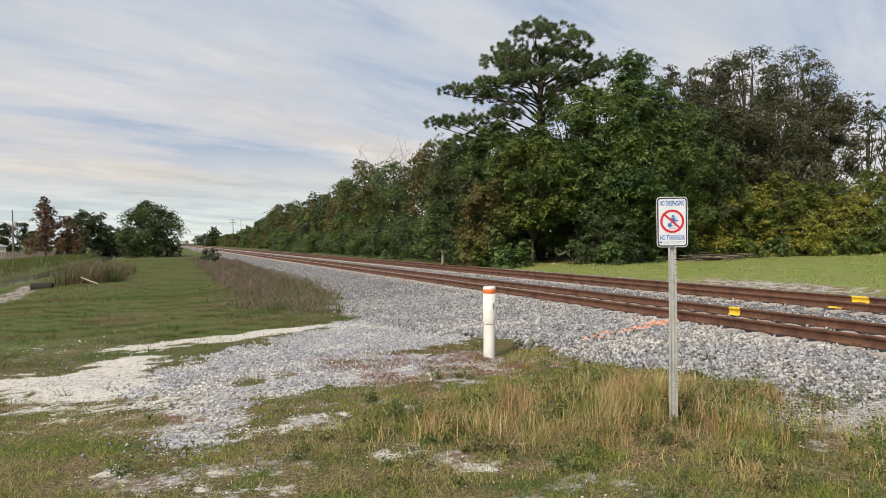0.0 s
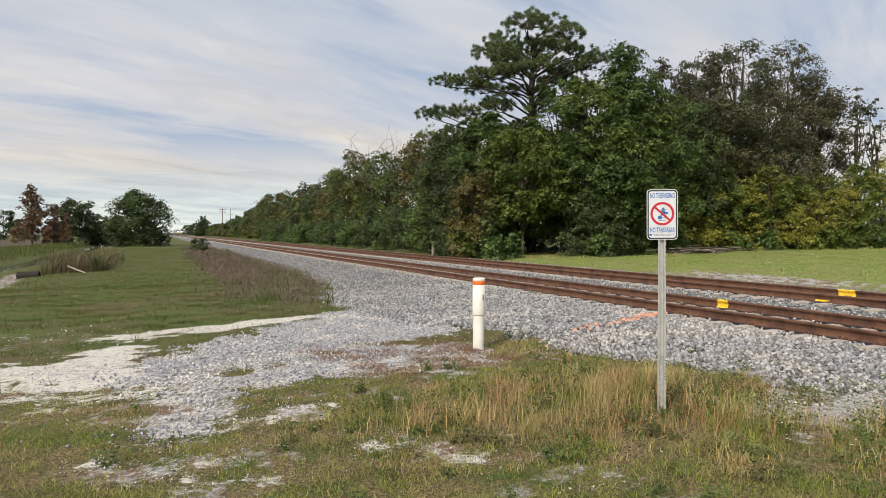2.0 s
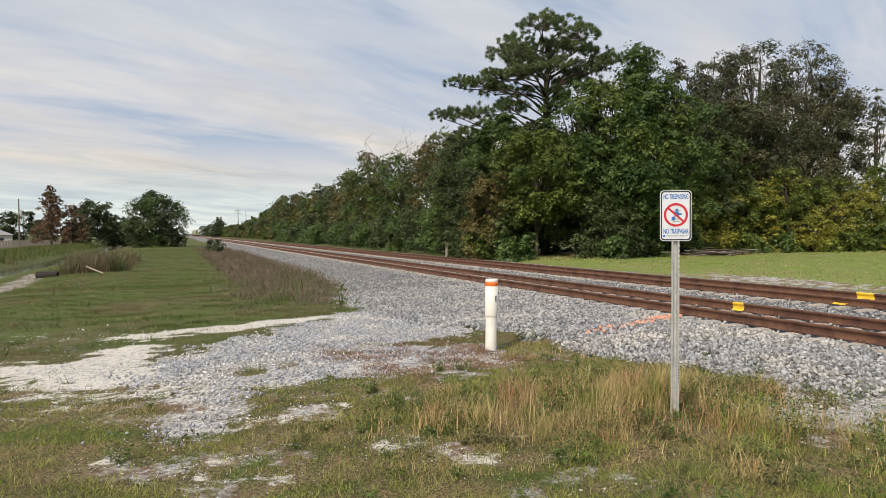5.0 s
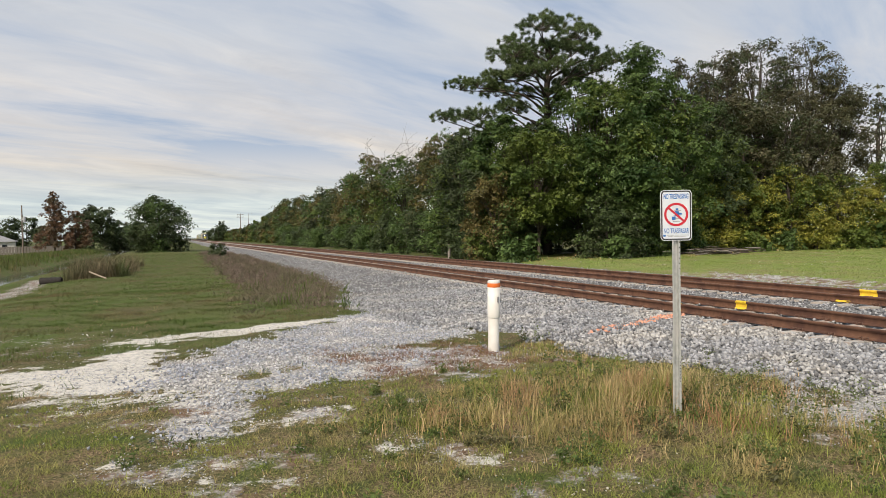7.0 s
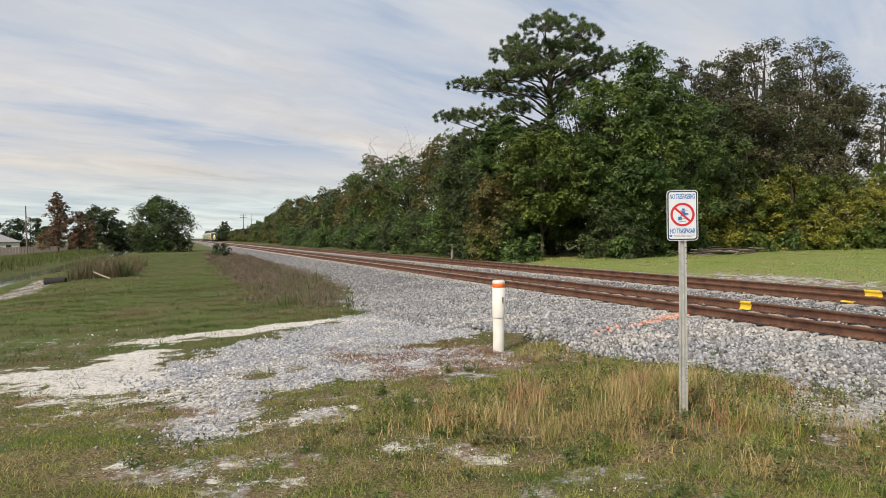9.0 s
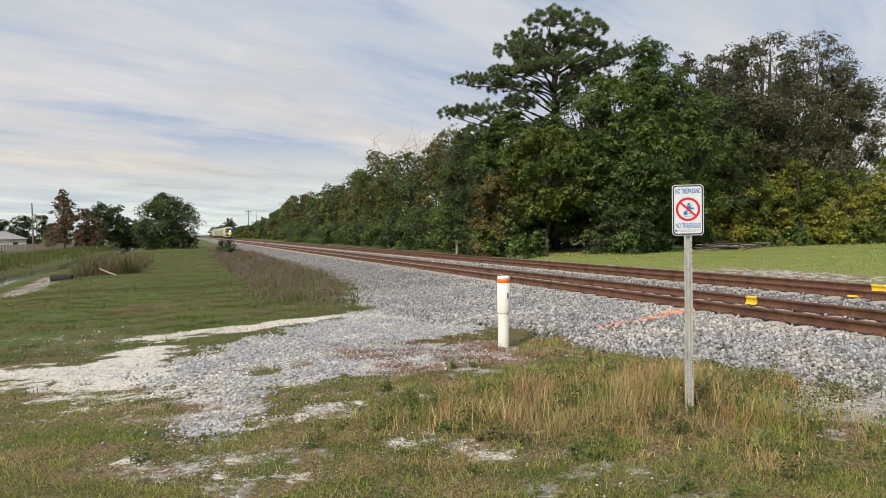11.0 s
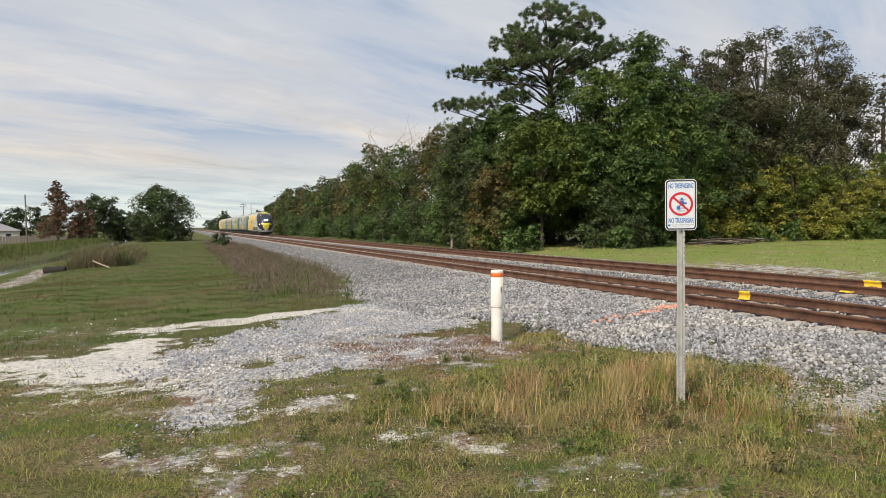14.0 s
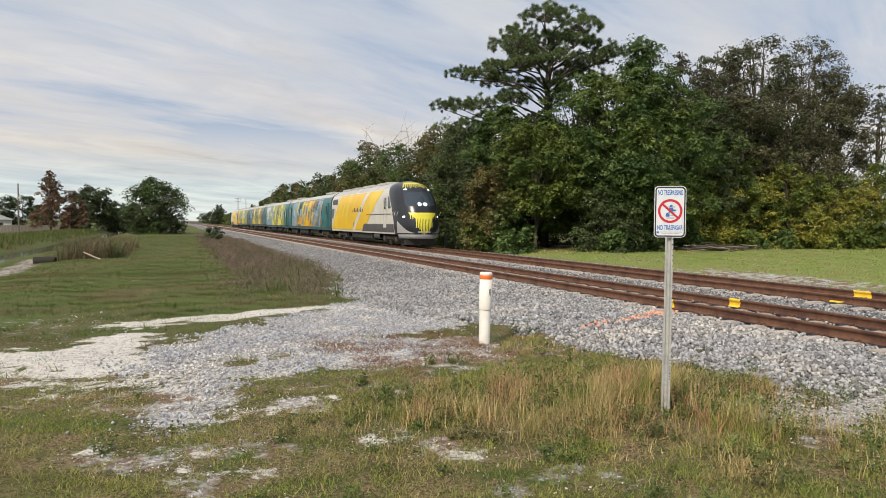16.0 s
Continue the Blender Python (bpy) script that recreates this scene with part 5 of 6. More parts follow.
T_GLASS = mat("train_glass", (0.040, 0.052, 0.068), (0.050, 0.064, 0.082), 0.8, 0.05)
T_LAMP = mat("train_headlight", (1.0, 0.97, 0.90), (1.0, 0.97, 0.90), 1, 0.3, glow=60.0)
T_MARKER_LAMP = mat("train_marker_lamp", (0.95, 0.97, 1.0), (0.95, 0.97, 1.0), 1, 0.3, glow=1.6)

Z_LEV = np.array([0.84, 1.05, 1.25, 1.5, 1.75, 2.0, 2.3, 2.6, 2.9, 3.15, 3.4, 3.6, 3.78, 3.93, 4.05, 4.15, 4.22, 4.27])
W_LEV = np.array([1.47, 1.50, 1.52, 1.52, 1.52, 1.52, 1.52, 1.52, 1.51, 1.49, 1.45, 1.38, 1.28, 1.14, 0.95, 0.70, 0.42, 0.10])
LOCO_L, COACH_L = 21.6, 25.6


def width_at(z):
    return np.interp(z, Z_LEV, W_LEV)


def nose_y(u, z):
    """How far back the nose lies at height z and share u of the half width."""
    back = np.interp(z, [0.3, 0.95, 1.4, 2.1, 2.6, 3.2, 3.7, 4.0, 4.27], [0.25, 0.06, 0.0, 0.16, 0.42, 0.86, 1.35, 1.85, 3.0])
    return back + 1.25 * np.abs(u) ** 2.6


def side_panel(name, parent, z0, z1, bottom, top, material, label="", proud=0.012, side=-1, n=9, m=2):
    """A sheet laid on the bodyside, between two heights, its ends at bottom=(y0, y1) and top=(y0, y1)."""
    V, F = [], []
    for k in range(n):
        t = k / (n - 1)
        z = z0 + (z1 - z0) * t
        for q in range(m):
            s = q / (m - 1)
            y = (bottom[0] * (1 - t) + top[0] * t) * (1 - s) + (bottom[1] * (1 - t) + top[1] * t) * s
            V.append((side * (width_at(z) + proud), y, z))
    for k in range(n - 1):
        for q in range(m - 1):
            F.append([k * m + q, k * m + q + 1, (k + 1) * m + q + 1, (k + 1) * m + q])
    return part(name, mesh_of(name, V, F, material), material, parent, label)


def nose_panel(name, parent, u0, u1, z0, z1, material, label="", proud=0.015, n=8, taper=0.0):
    V, F = [], []
    for k in range(n):
        t = k / (n - 1)
        z = z0 + (z1 - z0) * t
        for q in range(n):
            u = u0 + (u1 - u0) * q / (n - 1)
            u = (u - (u0 + u1) / 2) * (1 - taper * (1 - t)) + (u0 + u1) / 2
            V.append((u * (width_at(z)), nose_y(u, z) - proud, z))
    for k in range(n - 1):
        for q in range(n - 1):
            F.append([k * n + q, k * n + q + 1, (k + 1) * n + q + 1, (k + 1) * n + q])
    return part(name, mesh_of(name, V, F, material, True), material, parent, label)


def bogie(parent, y, axles=2):
    b = part("bogie", boxed(-1.25, 1.25, y - 1.6, y + 1.6, 0.42, 0.72, 0.04), T_UNDER, parent, "black bogie frame")
    for s in (-1, 1):
        part("side_frame", boxed(s * 1.12 - 0.09, s * 1.12 + 0.09, y - 1.95, y + 1.95, 0.40, 0.78, 0.05), T_UNDER, b)
        part("air_spring", boxed(s * 1.0 - 0.22, s * 1.0 + 0.22, y - 0.3, y + 0.3, 0.72, 0.98, 0.06), T_UNDER, b)
        for a in (-1.35, 1.35):
            part("axle_box", boxed(s * 1.20 - 0.12, s * 1.20 + 0.12, y + a - 0.2, y + a + 0.2, 0.30, 0.66, 0.04), T_WHEEL, b)
            bm = bmesh.new()
            bmesh.ops.create_cone(bm, cap_ends=True, segments=24, radius1=0.50, radius2=0.47, depth=0.13, matrix=pose(s * 0.755, y + a, 0.50, 0, 90 * s, 0))
            part("wheel", bm, T_WHEEL, b, "steel wheel")
    for a in (-1.35, 1.35):
        part("axle", boxed(-0.7, 0.7, y + a - 0.08, y + a + 0.08, 0.42, 0.58, 0.03), T_WHEEL, b)
    return b


def loft(paths, material, closed_top=True):
    """A skin over equal-length paths, one above the other."""
    V = np.array(paths, float)
    r, c = V.shape[:2]
    i, j = np.meshgrid(np.arange(r - 1), np.arange(c - 1), indexing="ij")
    F = np.stack([i * c + j, i * c + j + 1, (i + 1) * c + j + 1, (i + 1) * c + j], -1).reshape(-1, 4)
    return V.reshape(-1, 3), F


def build_loco(label):
    o = tagged(new("locomotive"), label, "train", "coupled train")
    us = np.linspace(-1, 1, 25)
    dark_back = lambda z: np.interp(z, [0.95, 1.5, 2.1, 2.6, 3.2, 3.9, 4.27], [1.9, 2.0, 2.35, 2.6, 3.1, 3.9, 4.2])
    # the charcoal nose, from the bumper up over the cab roof
    nose, rear, roof = [], [], []
    for z in Z_LEV:
        w = width_at(z)
        row = [(-w, dark_back(z), z)] + [(w * u, nose_y(u, z), z) for u in us] + [(w, dark_back(z), z)]
        nose.append(row)
    part("nose", mesh_of("nose", *loft(nose, T_DARK), T_DARK, True), T_DARK, o, "charcoal wraparound cab nose")
    top = 12
    for lo, hi, nm, mt, lb in ((0, top, "body", T_WHITE, "off-white bodyside"), (top, len(Z_LEV) - 1, "roof", T_ROOF, "pale grey roof")):
        for s in (-1, 1):
            rows = [[(s * width_at(z), dark_back(z) * (1 - t) + LOCO_L * t, z) for t in np.linspace(0, 1, 12)] for z in Z_LEV[lo:hi + 1]]
            part(nm, mesh_of(nm, *loft(rows, mt), mt, True), mt, o, lb)
    zz = Z_LEV
    endv = [(-width_at(z), LOCO_L, z) for z in zz] + [(width_at(z), LOCO_L, z) for z in zz[::-1]]
    bm = bmesh.new()
    bm.faces.new([bm.verts.new(p) for p in endv])
    part("end_wall", bm, T_SLATE, o)
    part("roof_ridge", boxed(-0.12, 0.12, 4.2, LOCO_L, 4.24, 4.275), T_ROOF, o)
    for y0, y1 in ((6.0, 9.0), (10.0, 13.5), (14.5, 17.0), (18.0, 20.5)):
        part("roof_hatch", boxed(-0.7, 0.7, y0, y1, 4.14, 4.33, 0.04), T_ROOF, o)
    part("floor_pan", boxed(-1.44, 1.44, 1.4, LOCO_L - 0.05, 0.9, 1.0), T_UNDER, o)
    # silver bumper below the nose
    rows = []
    for z, back, wd in ((0.58, 0.12, 1.34), (0.66, 0.03, 1.41), (0.76, -0.01, 1.45), (0.86, -0.02, 1.47)):
        rows.append([(wd * u, nose_y(u, 1.2) + back - 0.03, z) for u in us])
    part("bumper", mesh_of("bumper", *loft(rows, T_SILVER), T_SILVER, True), T_SILVER, o, "curved silver bumper")
    rows = [[(wd * u, nose_y(u, 1.2) + back, z) for u in us] for z, back, wd in ((0.22, 0.55, 1.10), (0.40, 0.28, 1.26), (0.58, 0.11, 1.335))]
    part("air_dam", mesh_of("air_dam", *loft(rows, T_UNDER), T_UNDER, True), T_UNDER, o, "dark air dam under the bumper")
    for s in (-1, 1):
        V, F = [], []
        for k in range(9):
            t = k / 8
            uu = s * (0.42 + 0.58 * t)
            zb, zt = 0.94, 0.97 + 0.72 * t ** 2.2
            for z in (zb, (zb + zt) / 2, zt):
                V.append((uu * width_at(z) * 1.008, nose_y(uu, z) - 0.02, z))
        for k in range(8):
            for q in range(2):
                F.append([k * 3 + q, k * 3 + q + 1, (k + 1) * 3 + q + 1, (k + 1) * 3 + q])
        part("bumper_wing", mesh_of("bumper_wing", V, F, T_SILVER, True), T_SILVER, o, "silver flare rising beside the nose")
    # grey lower side with the cab's white band above
    for s in (-1, 1):
        side_panel("skirt", o, 0.96, 1.48, (2.0, 10.4), (2.05, 9.9), T_GREY, "grey lower skirt", 0.014, s)
        side_panel("yellow_wrap", o, 1.02, 3.72, (13.6, 21.4), (9.4, 18.0), T_YELLOW, "yellow vinyl wrap", 0.016, s)
        side_panel("yellow_wrap", o, 1.50, 3.72, (9.0, 12.0), (4.9, 8.5), T_YELLOW, "yellow vinyl wrap", 0.016, s)
        side_panel("yellow_wrap", o, 1.02, 1.50, (10.6, 12.7), (9.7, 12.0), T_YELLOW, "yellow vinyl wrap", 0.018, s)
        side_panel("white_stripe", o, 1.02, 3.72, (12.7, 13.6), (8.5, 9.4), T_WHITE, "slanting white stripe", 0.018, s)
        side_panel("vent_grille", o, 3.05, 3.5, (19.2, 21.2), (19.2, 21.2), T_GREY, "dark louvred vent", 0.020, s)
        side_panel("dark_patch", o, 1.9, 2.7, (20.9, 21.5), (20.4, 21.5), T_SLATE, "", 0.020, s)
        side_panel("cab_door", o, 1.25, 3.35, (3.75, 4.45), (3.75, 4.45), T_WHITE, "white cab door", 0.022, s)
        side_panel("door_window", o, 2.45, 3.2, (3.88, 4.3), (3.88, 4.3), T_GLASS, "narrow dark window", 0.028, s)
        side_panel("side_window", o, 2.5, 3.25, (2.75, 3.35), (3.2, 3.5), T_GLASS, "dark cab side window", 0.024, s)
        side_panel("door_seam", o, 1.25, 3.35, (4.45, 4.5), (4.45, 4.5), T_SLATE, "", 0.024, s)
        for k in range(5):
            y0, tilt = 1.3 + 0.30 * k, (0.34 if k % 2 else -0.34)
            side_panel("white_wave", o, 2.02, 2.26, (y0, y0 + 0.09), (y0 + tilt, y0 + tilt + 0.09), T_WHITE, "white painted zigzag", 0.026, s, 3)
        side_panel("belt_line", o, 2.10, 2.15, (2.8, 9.0), (2.8, 9.0), T_SLATE, "thin grey belt line", 0.027, s, 2)
        for k, y in enumerate(np.linspace(10.2, 13.2, 7)):
            side_panel("lettering_bar", o, 2.35, 2.55 + 0.12 * (k % 2), (y, y + 0.28), (y - 0.1, y + 0.18), T_GREY, "", 0.024, s, 2)
        for y in (15.2, 16.6):
            side_panel("faint_letter", o, 2.0, 3.0, (y + 0.4, y + 0.75), (y - 0.5, y - 0.15), T_LIME, "", 0.022, s, 4)
        side_panel("dark_plate", o, 1.25, 1.6, (12.9, 13.15), (12.8, 13.05), T_SLATE, "", 0.026, s, 2)
    # windscreen, lamps and the dripping yellow
    nose_panel("windscreen", o, -0.70, 0.70, 2.62, 3.50, T_GLASS, "wide dark windscreen", 0.02)
    part("wiper", boxed(-0.02, 0.02, 0.55, 0.62, 2.62, 3.2), T_UNDER, o)
    for u in (-0.62, 0.62):
        nose_panel("marker_lamp", o, u - 0.07, u + 0.07, 3.62, 3.69, T_MARKER_LAMP, "white corner lamp", 0.03)
    for u in (-0.13, 0.13):
        nose_panel("headlight", o, u - 0.062, u + 0.062, 2.66, 2.80, T_LAMP, "bright white headlight", 0.045)
    for u in (-0.80, 0.80):
        nose_panel("ditch_light", o, u - 0.04, u + 0.04, 1.90, 2.0, T_MARKER_LAMP, "white ditch light", 0.04)
    g = np.random.RandomState(9)
    nose_panel("yellow_nose", o, -0.66, 0.66, 1.84, 2.20, T_LIME, "yellow nose panel", 0.02, 8, 0.42)
    for k in range(11):
        u = -0.36 + 0.072 * k
        low = 0.74 + g.uniform(0, 0.22) + 1.5 * abs(u)
        nose_panel("drip", o, u - 0.030, u + 0.030, low, 1.90, T_LIME, "yellow paint drip", 0.026, 4, 0.35)
    for k in range(14):
        u = -0.58 + 0.09 * k
        if abs(u) > 0.38:
            nose_panel("drip", o, u - 0.028, u + 0.028, 1.94 - g.uniform(0, 0.14), 2.20, T_LIME, "yellow paint drip", 0.026, 3, 0.5)
    nose_panel("yellow_brow", o, -0.72, 0.72, 4.0, 4.14, T_LIME, "yellow brow above the windscreen", 0.03)
    for k in range(15):
        u = -0.70 + 0.10 * k
        nose_panel("drip", o, u - 0.03, u + 0.03, 3.70 + g.uniform(0, 0.12), 4.02, T_LIME, "yellow paint drip", 0.032, 3, 0.5)
    nose_panel("coupler_door", o, -0.30, 0.30, 0.98, 1.06, T_SILVER, "", 0.02)
    for y in (3.6, LOCO_L - 3.6):
        bogie(o, y)
    part("fuel_tank", boxed(-1.30, 1.30, 8.0, 14.6, 0.28, 0.95, 0.12), T_UNDER, o, "dark fuel tank")
    part("air_tank", turned([(0.2, 0), (0.26, 0.06), (0.26, 1.4), (0.2, 1.46)], 16), T_GREY, o, "grey air reservoir", True).matrix_basis = pose(-1.15, 6.0, 0.68, -90, 0, 0)
    part("plough", boxed(-1.1, 1.1, 0.7, 1.1, 0.12, 0.5, 0.03), T_UNDER, o)
    return o


def film(name, c):
    """Window glass under the perforated film of its wrap."""
    return mat(name, tuple(0.82 * v + 0.004 for v in c), tuple(0.70 * v + 0.006 for v in c), 0.8, 0.12)


FILMS = {T_TEAL: film("film_teal", (0.020, 0.155, 0.165)), T_BLUE: film("film_blue", (0.17, 0.29, 0.35)), T_SLATE: film("film_slate", (0.08, 0.105, 0.125)),
         T_OLIVE: film("film_olive", (0.26, 0.28, 0.07)), T_ORANGE: film("film_orange", (0.52, 0.28, 0.035)), T_YELLOW: film("film_yellow", (0.76, 0.49, 0.014)),
         T_LIME: film("film_lime", (0.68, 0.62, 0.06)), T_WHITE: film("film_white", (0.66, 0.64, 0.6))}


def build_coach(label, scheme):
    o = tagged(new("passenger_coach"), label, "train", "coupled train")
    base = scheme[0]
    pal = [base, T_BLUE, T_TEAL] + [m for *_, m in scheme[1]]
    g = np.random.RandomState(len(label))
    for s in (-1, 1):
        rows = [[(s * width_at(z), t, z) for t in np.linspace(0, COACH_L, 14)] for z in Z_LEV[:13]]
        part("body", mesh_of("body", *loft(rows, base), base, True), base, o, "wrapped bodyside")
    rows = [[(s * width_at(z), t, z) for t in np.linspace(0, COACH_L, 6)] for s, z in [(-1, z) for z in Z_LEV[12:]] + [(1, z) for z in Z_LEV[12:][::-1]]]
    part("roof", mesh_of("roof", *loft(rows, T_ROOF), T_ROOF, True), T_ROOF, o, "pale grey roof")
    for y in (0.0, COACH_L):
        bm = bmesh.new()
        bm.faces.new([bm.verts.new(p) for p in [(-width_at(z), y, z) for z in Z_LEV] + [(width_at(z), y, z) for z in Z_LEV[::-1]]])
        part("end_wall", bm, T_SLATE, o)
        d = -0.32 if y == 0 else 0.02
        part("gangway", boxed(-0.85, 0.85, y + d, y + d + 0.30, 1.1, 3.6, 0.05), T_UNDER, o, "black rubber gangway")
    part("floor_pan", boxed(-1.44, 1.44, 0.05, COACH_L - 0.05, 0.9, 1.0), T_UNDER, o)
    for y0, y1 in ((2.0, 5.5), (20.0, 23.5)):
        part("roof_unit", boxed(-0.8, 0.8, y0, y1, 4.14, 4.34, 0.05), T_ROOF, o)
    for s in (-1, 1):
        for k, (z0, z1, bt, tp, m) in enumerate(scheme[1]):
            side_panel("wrap_panel", o, z0, z1, bt, tp, m, "", 0.014 + 0.0015 * k, s)
        for k in range(24):
            y = g.uniform(2.6, 21.0)
            z = g.uniform(1.15, 2.7)
            w, hh, sl = g.uniform(0.15, 0.9), g.uniform(0.6, 1.8), g.uniform(-1.2, -0.2)
            side_panel("wrap_patch", o, z, min(3.7, z + hh), (y, y + w), (y + sl, y + sl + w * g.uniform(0.3, 1.0)), pal[g.randint(len(pal))], "", 0.031 + 0.0012 * k, s, 4)
        side_panel("lower_rail", o, 0.96, 1.14, (0.05, COACH_L - 0.05), (0.05, COACH_L - 0.05), T_GREY, "grey lower rail", 0.018, s, 3)
        for k in range(8):
            y = 4.2 + 2.25 * k
            under = scheme[0]
            for (z0, z1, bt, tp, m) in scheme[1]:
                if z0 < 2.0 and z1 > 3.0 and (bt[0] + tp[0]) / 2 <= y + 0.75 < (bt[1] + tp[1]) / 2:
                    under = m
            side_panel("window", o, 2.15, 2.95, (y, y + 1.5), (y, y + 1.5), FILMS[under], "window under perforated film", 0.028, s, 3)
        for y in (1.0, COACH_L - 2.3):
            side_panel("door", o, 1.15, 3.3, (y, y + 1.3), (y, y + 1.3), scheme[2], "plug door", 0.062, s, 5)
            side_panel("door_window", o, 2.2, 3.0, (y + 0.4, y + 0.9), (y + 0.4, y + 0.9), T_GLASS, "", 0.068, s, 3)
    for y in (3.4, COACH_L - 3.4):
        bogie(o, y)
    part("equipment_case", boxed(-1.25, 1.25, 7.0, 11.5, 0.40, 0.92, 0.05), T_UNDER, o)
    part("equipment_case", boxed(-1.25, 1.25, 13.0, 18.5, 0.34, 0.92, 0.05), T_UNDER, o)
    return o


FULL = (1.12, 3.72)
SCHEMES = [
    ("coach wrapped in teal with an orange and yellow picture", (T_TEAL, [
        (*FULL, (5.0, 9.5), (3.6, 6.5), T_BLUE), (*FULL, (9.0, 13.0), (6.5, 12.5), T_ORANGE), (*FULL, (12.0, 16.5), (9.5, 15.0), T_YELLOW),
        (1.3, 2.4, (15.0, 18.5), (14.2, 17.0), T_ORANGE), (2.2, 3.5, (7.2, 8.0), (6.0, 7.4), T_SLATE), (*FULL, (18.5, 23.0), (16.5, 22.0), T_BLUE), (1.2, 2.2, (5.6, 7.2), (6.2, 6.8), T_SLATE)], T_TEAL)),
    ("coach wrapped in teal, lime and grey", (T_TEAL, [
        (*FULL, (3.2, 6.5), (2.6, 5.0), T_OLIVE), (*FULL, (6.5, 10.0), (5.0, 8.0), T_LIME), (*FULL, (10.0, 13.5), (8.0, 13.0), T_OLIVE), (*FULL, (13.5, 15.5), (13.0, 14.5), T_LIME),
        (*FULL, (15.5, 22.5), (14.5, 22.0), T_BLUE), (2.0, 3.6, (17.0, 22.0), (17.0, 22.0), T_WHITE)], T_TEAL)),
    ("coach wrapped in slate with yellow panels", (T_SLATE, [
        (*FULL, (5.0, 9.0), (4.0, 7.5), T_YELLOW), (*FULL, (9.0, 14.0), (7.5, 13.5), T_OLIVE), (*FULL, (14.0, 18.0), (13.5, 16.0), T_YELLOW), (*FULL, (18.0, 23.0), (16.0, 22.5), T_TEAL)], T_SLATE)),
    ("coach wrapped in olive and lime", (T_SLATE, [
        (*FULL, (2.0, 8.0), (1.4, 7.0), T_OLIVE), (*FULL, (8.0, 14.0), (7.0, 12.0), T_LIME), (*FULL, (14.0, 19.0), (12.0, 18.0), T_OLIVE), (*FULL, (19.0, 24.0), (18.0, 24.0), T_YELLOW)], T_SLATE)),
]
def heighten(o):
    """Draws the bodies up to the full height of the stock, leaving the running gear as it is."""
    done = set()
    for c in o.children_recursive:
        if c.type == "MESH" and c.data.name not in done and c.location.length < 1e-6:
            done.add(c.data.name)
            v = np.empty(len(c.data.vertices) * 3, np.float32)
            c.data.vertices.foreach_get("co", v)
            z = v[2::3]
            v[2::3] = np.where(z > 0.95, 0.95 + (z - 0.95) * 1.10, z)
            c.data.vertices.foreach_set("co", v)
            c.data.update()


lead = build_loco("yellow and white locomotive with a charcoal nose and dripping yellow paint")
coaches = [build_coach(lb, sc) for lb, sc in SCHEMES]
for car in (lead, *coaches):
    heighten(car)
tail = copy_thing(lead, Matrix.Identity(4))
tail["label"] = "yellow locomotive coupled at the rear of the train"


# ---- grass and weeds ----
def blades(name, xy, heights, widths, material, label, category="grass", lean=0.45, seed=1, z_add=0.0, simple=False):
    """Tapered bent blades, one by one."""
    g = np.random.RandomState(seed)
    n = len(xy)
    a = g.uniform(0, 2 * np.pi, n)
    d = np.stack([np.cos(a), np.sin(a), np.zeros(n)], -1)
    w = np.stack([-np.sin(a + g.uniform(-0.6, 0.6, n)), np.cos(a), np.zeros(n)], -1) * (widths / 2)[:, None]
    base = np.stack([xy[:, 0], xy[:, 1], gz(xy[:, 0], xy[:, 1]) - 0.01 + z_add], -1)
    bend = (heights * lean * g.uniform(0.2, 1.5, n))[:, None]
    up = np.array((0, 0, 1.0)) * heights[:, None]
    mid = base + up * 0.55 + d * bend * 0.35
    tip = base + up * g.uniform(0.85, 1.0, n)[:, None] + d * bend
    if simple:
        return tagged(new(name, mesh_of(name, np.stack([base - w, base + w, tip], 1).reshape(-1, 3), np.arange(n * 3).reshape(-1, 3), material)), label, category, kind="stuff")
    V = np.stack([base - w, base + w, mid + w * 0.8, mid - w * 0.8, tip], 1)
    o = (np.arange(n) * 5)[:, None]
    F = np.concatenate([o + [0, 1, 2], o + [0, 2, 3], o + [3, 2, 4]])
    return tagged(new(name, mesh_of(name, V.reshape(-1, 3), F, material)), label, category, kind="stuff")


def tufts(n, per, x0, x1, y0, y1, weight, seed, spread=0.06, near=None):
    """Blade places gathered in tufts."""
    c = scatter(n, x0, x1, y0, y1, weight, seed, near)
    g = np.random.RandomState(seed + 1)
    return np.repeat(c, per, 0) + g.normal(size=(len(c) * per, 2)) * spread


def bare(x, y):
    return np.clip(m_ballast(x, y) + m_gravel(x, y) + m_sand(x, y) + 0.75 * m_dirt(x, y), 0, 1)


def in_view(x, y):
    """The ground that lies before the road, seen from where one stands."""
    return ((x > -0.26 * y - 0.8) & (x < 1.75 * y + 1.5)).astype(float)


def tall(x, y):
    """How rank the grass grows: tallest round the sign."""
    t = np.exp(-(((x - 4.9) / 2.3) ** 2 + ((y - 5.6) / 1.25) ** 2))
    t += 0.8 * np.exp(-(((x - 6.2) / 1.8) ** 2 + ((y - 3.6) / 1.1) ** 2)) + 0.45 * np.exp(-(((x - 2.6) / 1.3) ** 2 + ((y - 5.8) / 0.8) ** 2))
    t += 0.5 * np.exp(-(((x - 5.2) / 0.9) ** 2 + ((y - 8.8) / 0.7) ** 2))
    return np.clip(t, 0, 1) * (0.7 + 0.5 * np.clip(fbm(x, y, 1.1, 40) + 0.4, 0, 1))


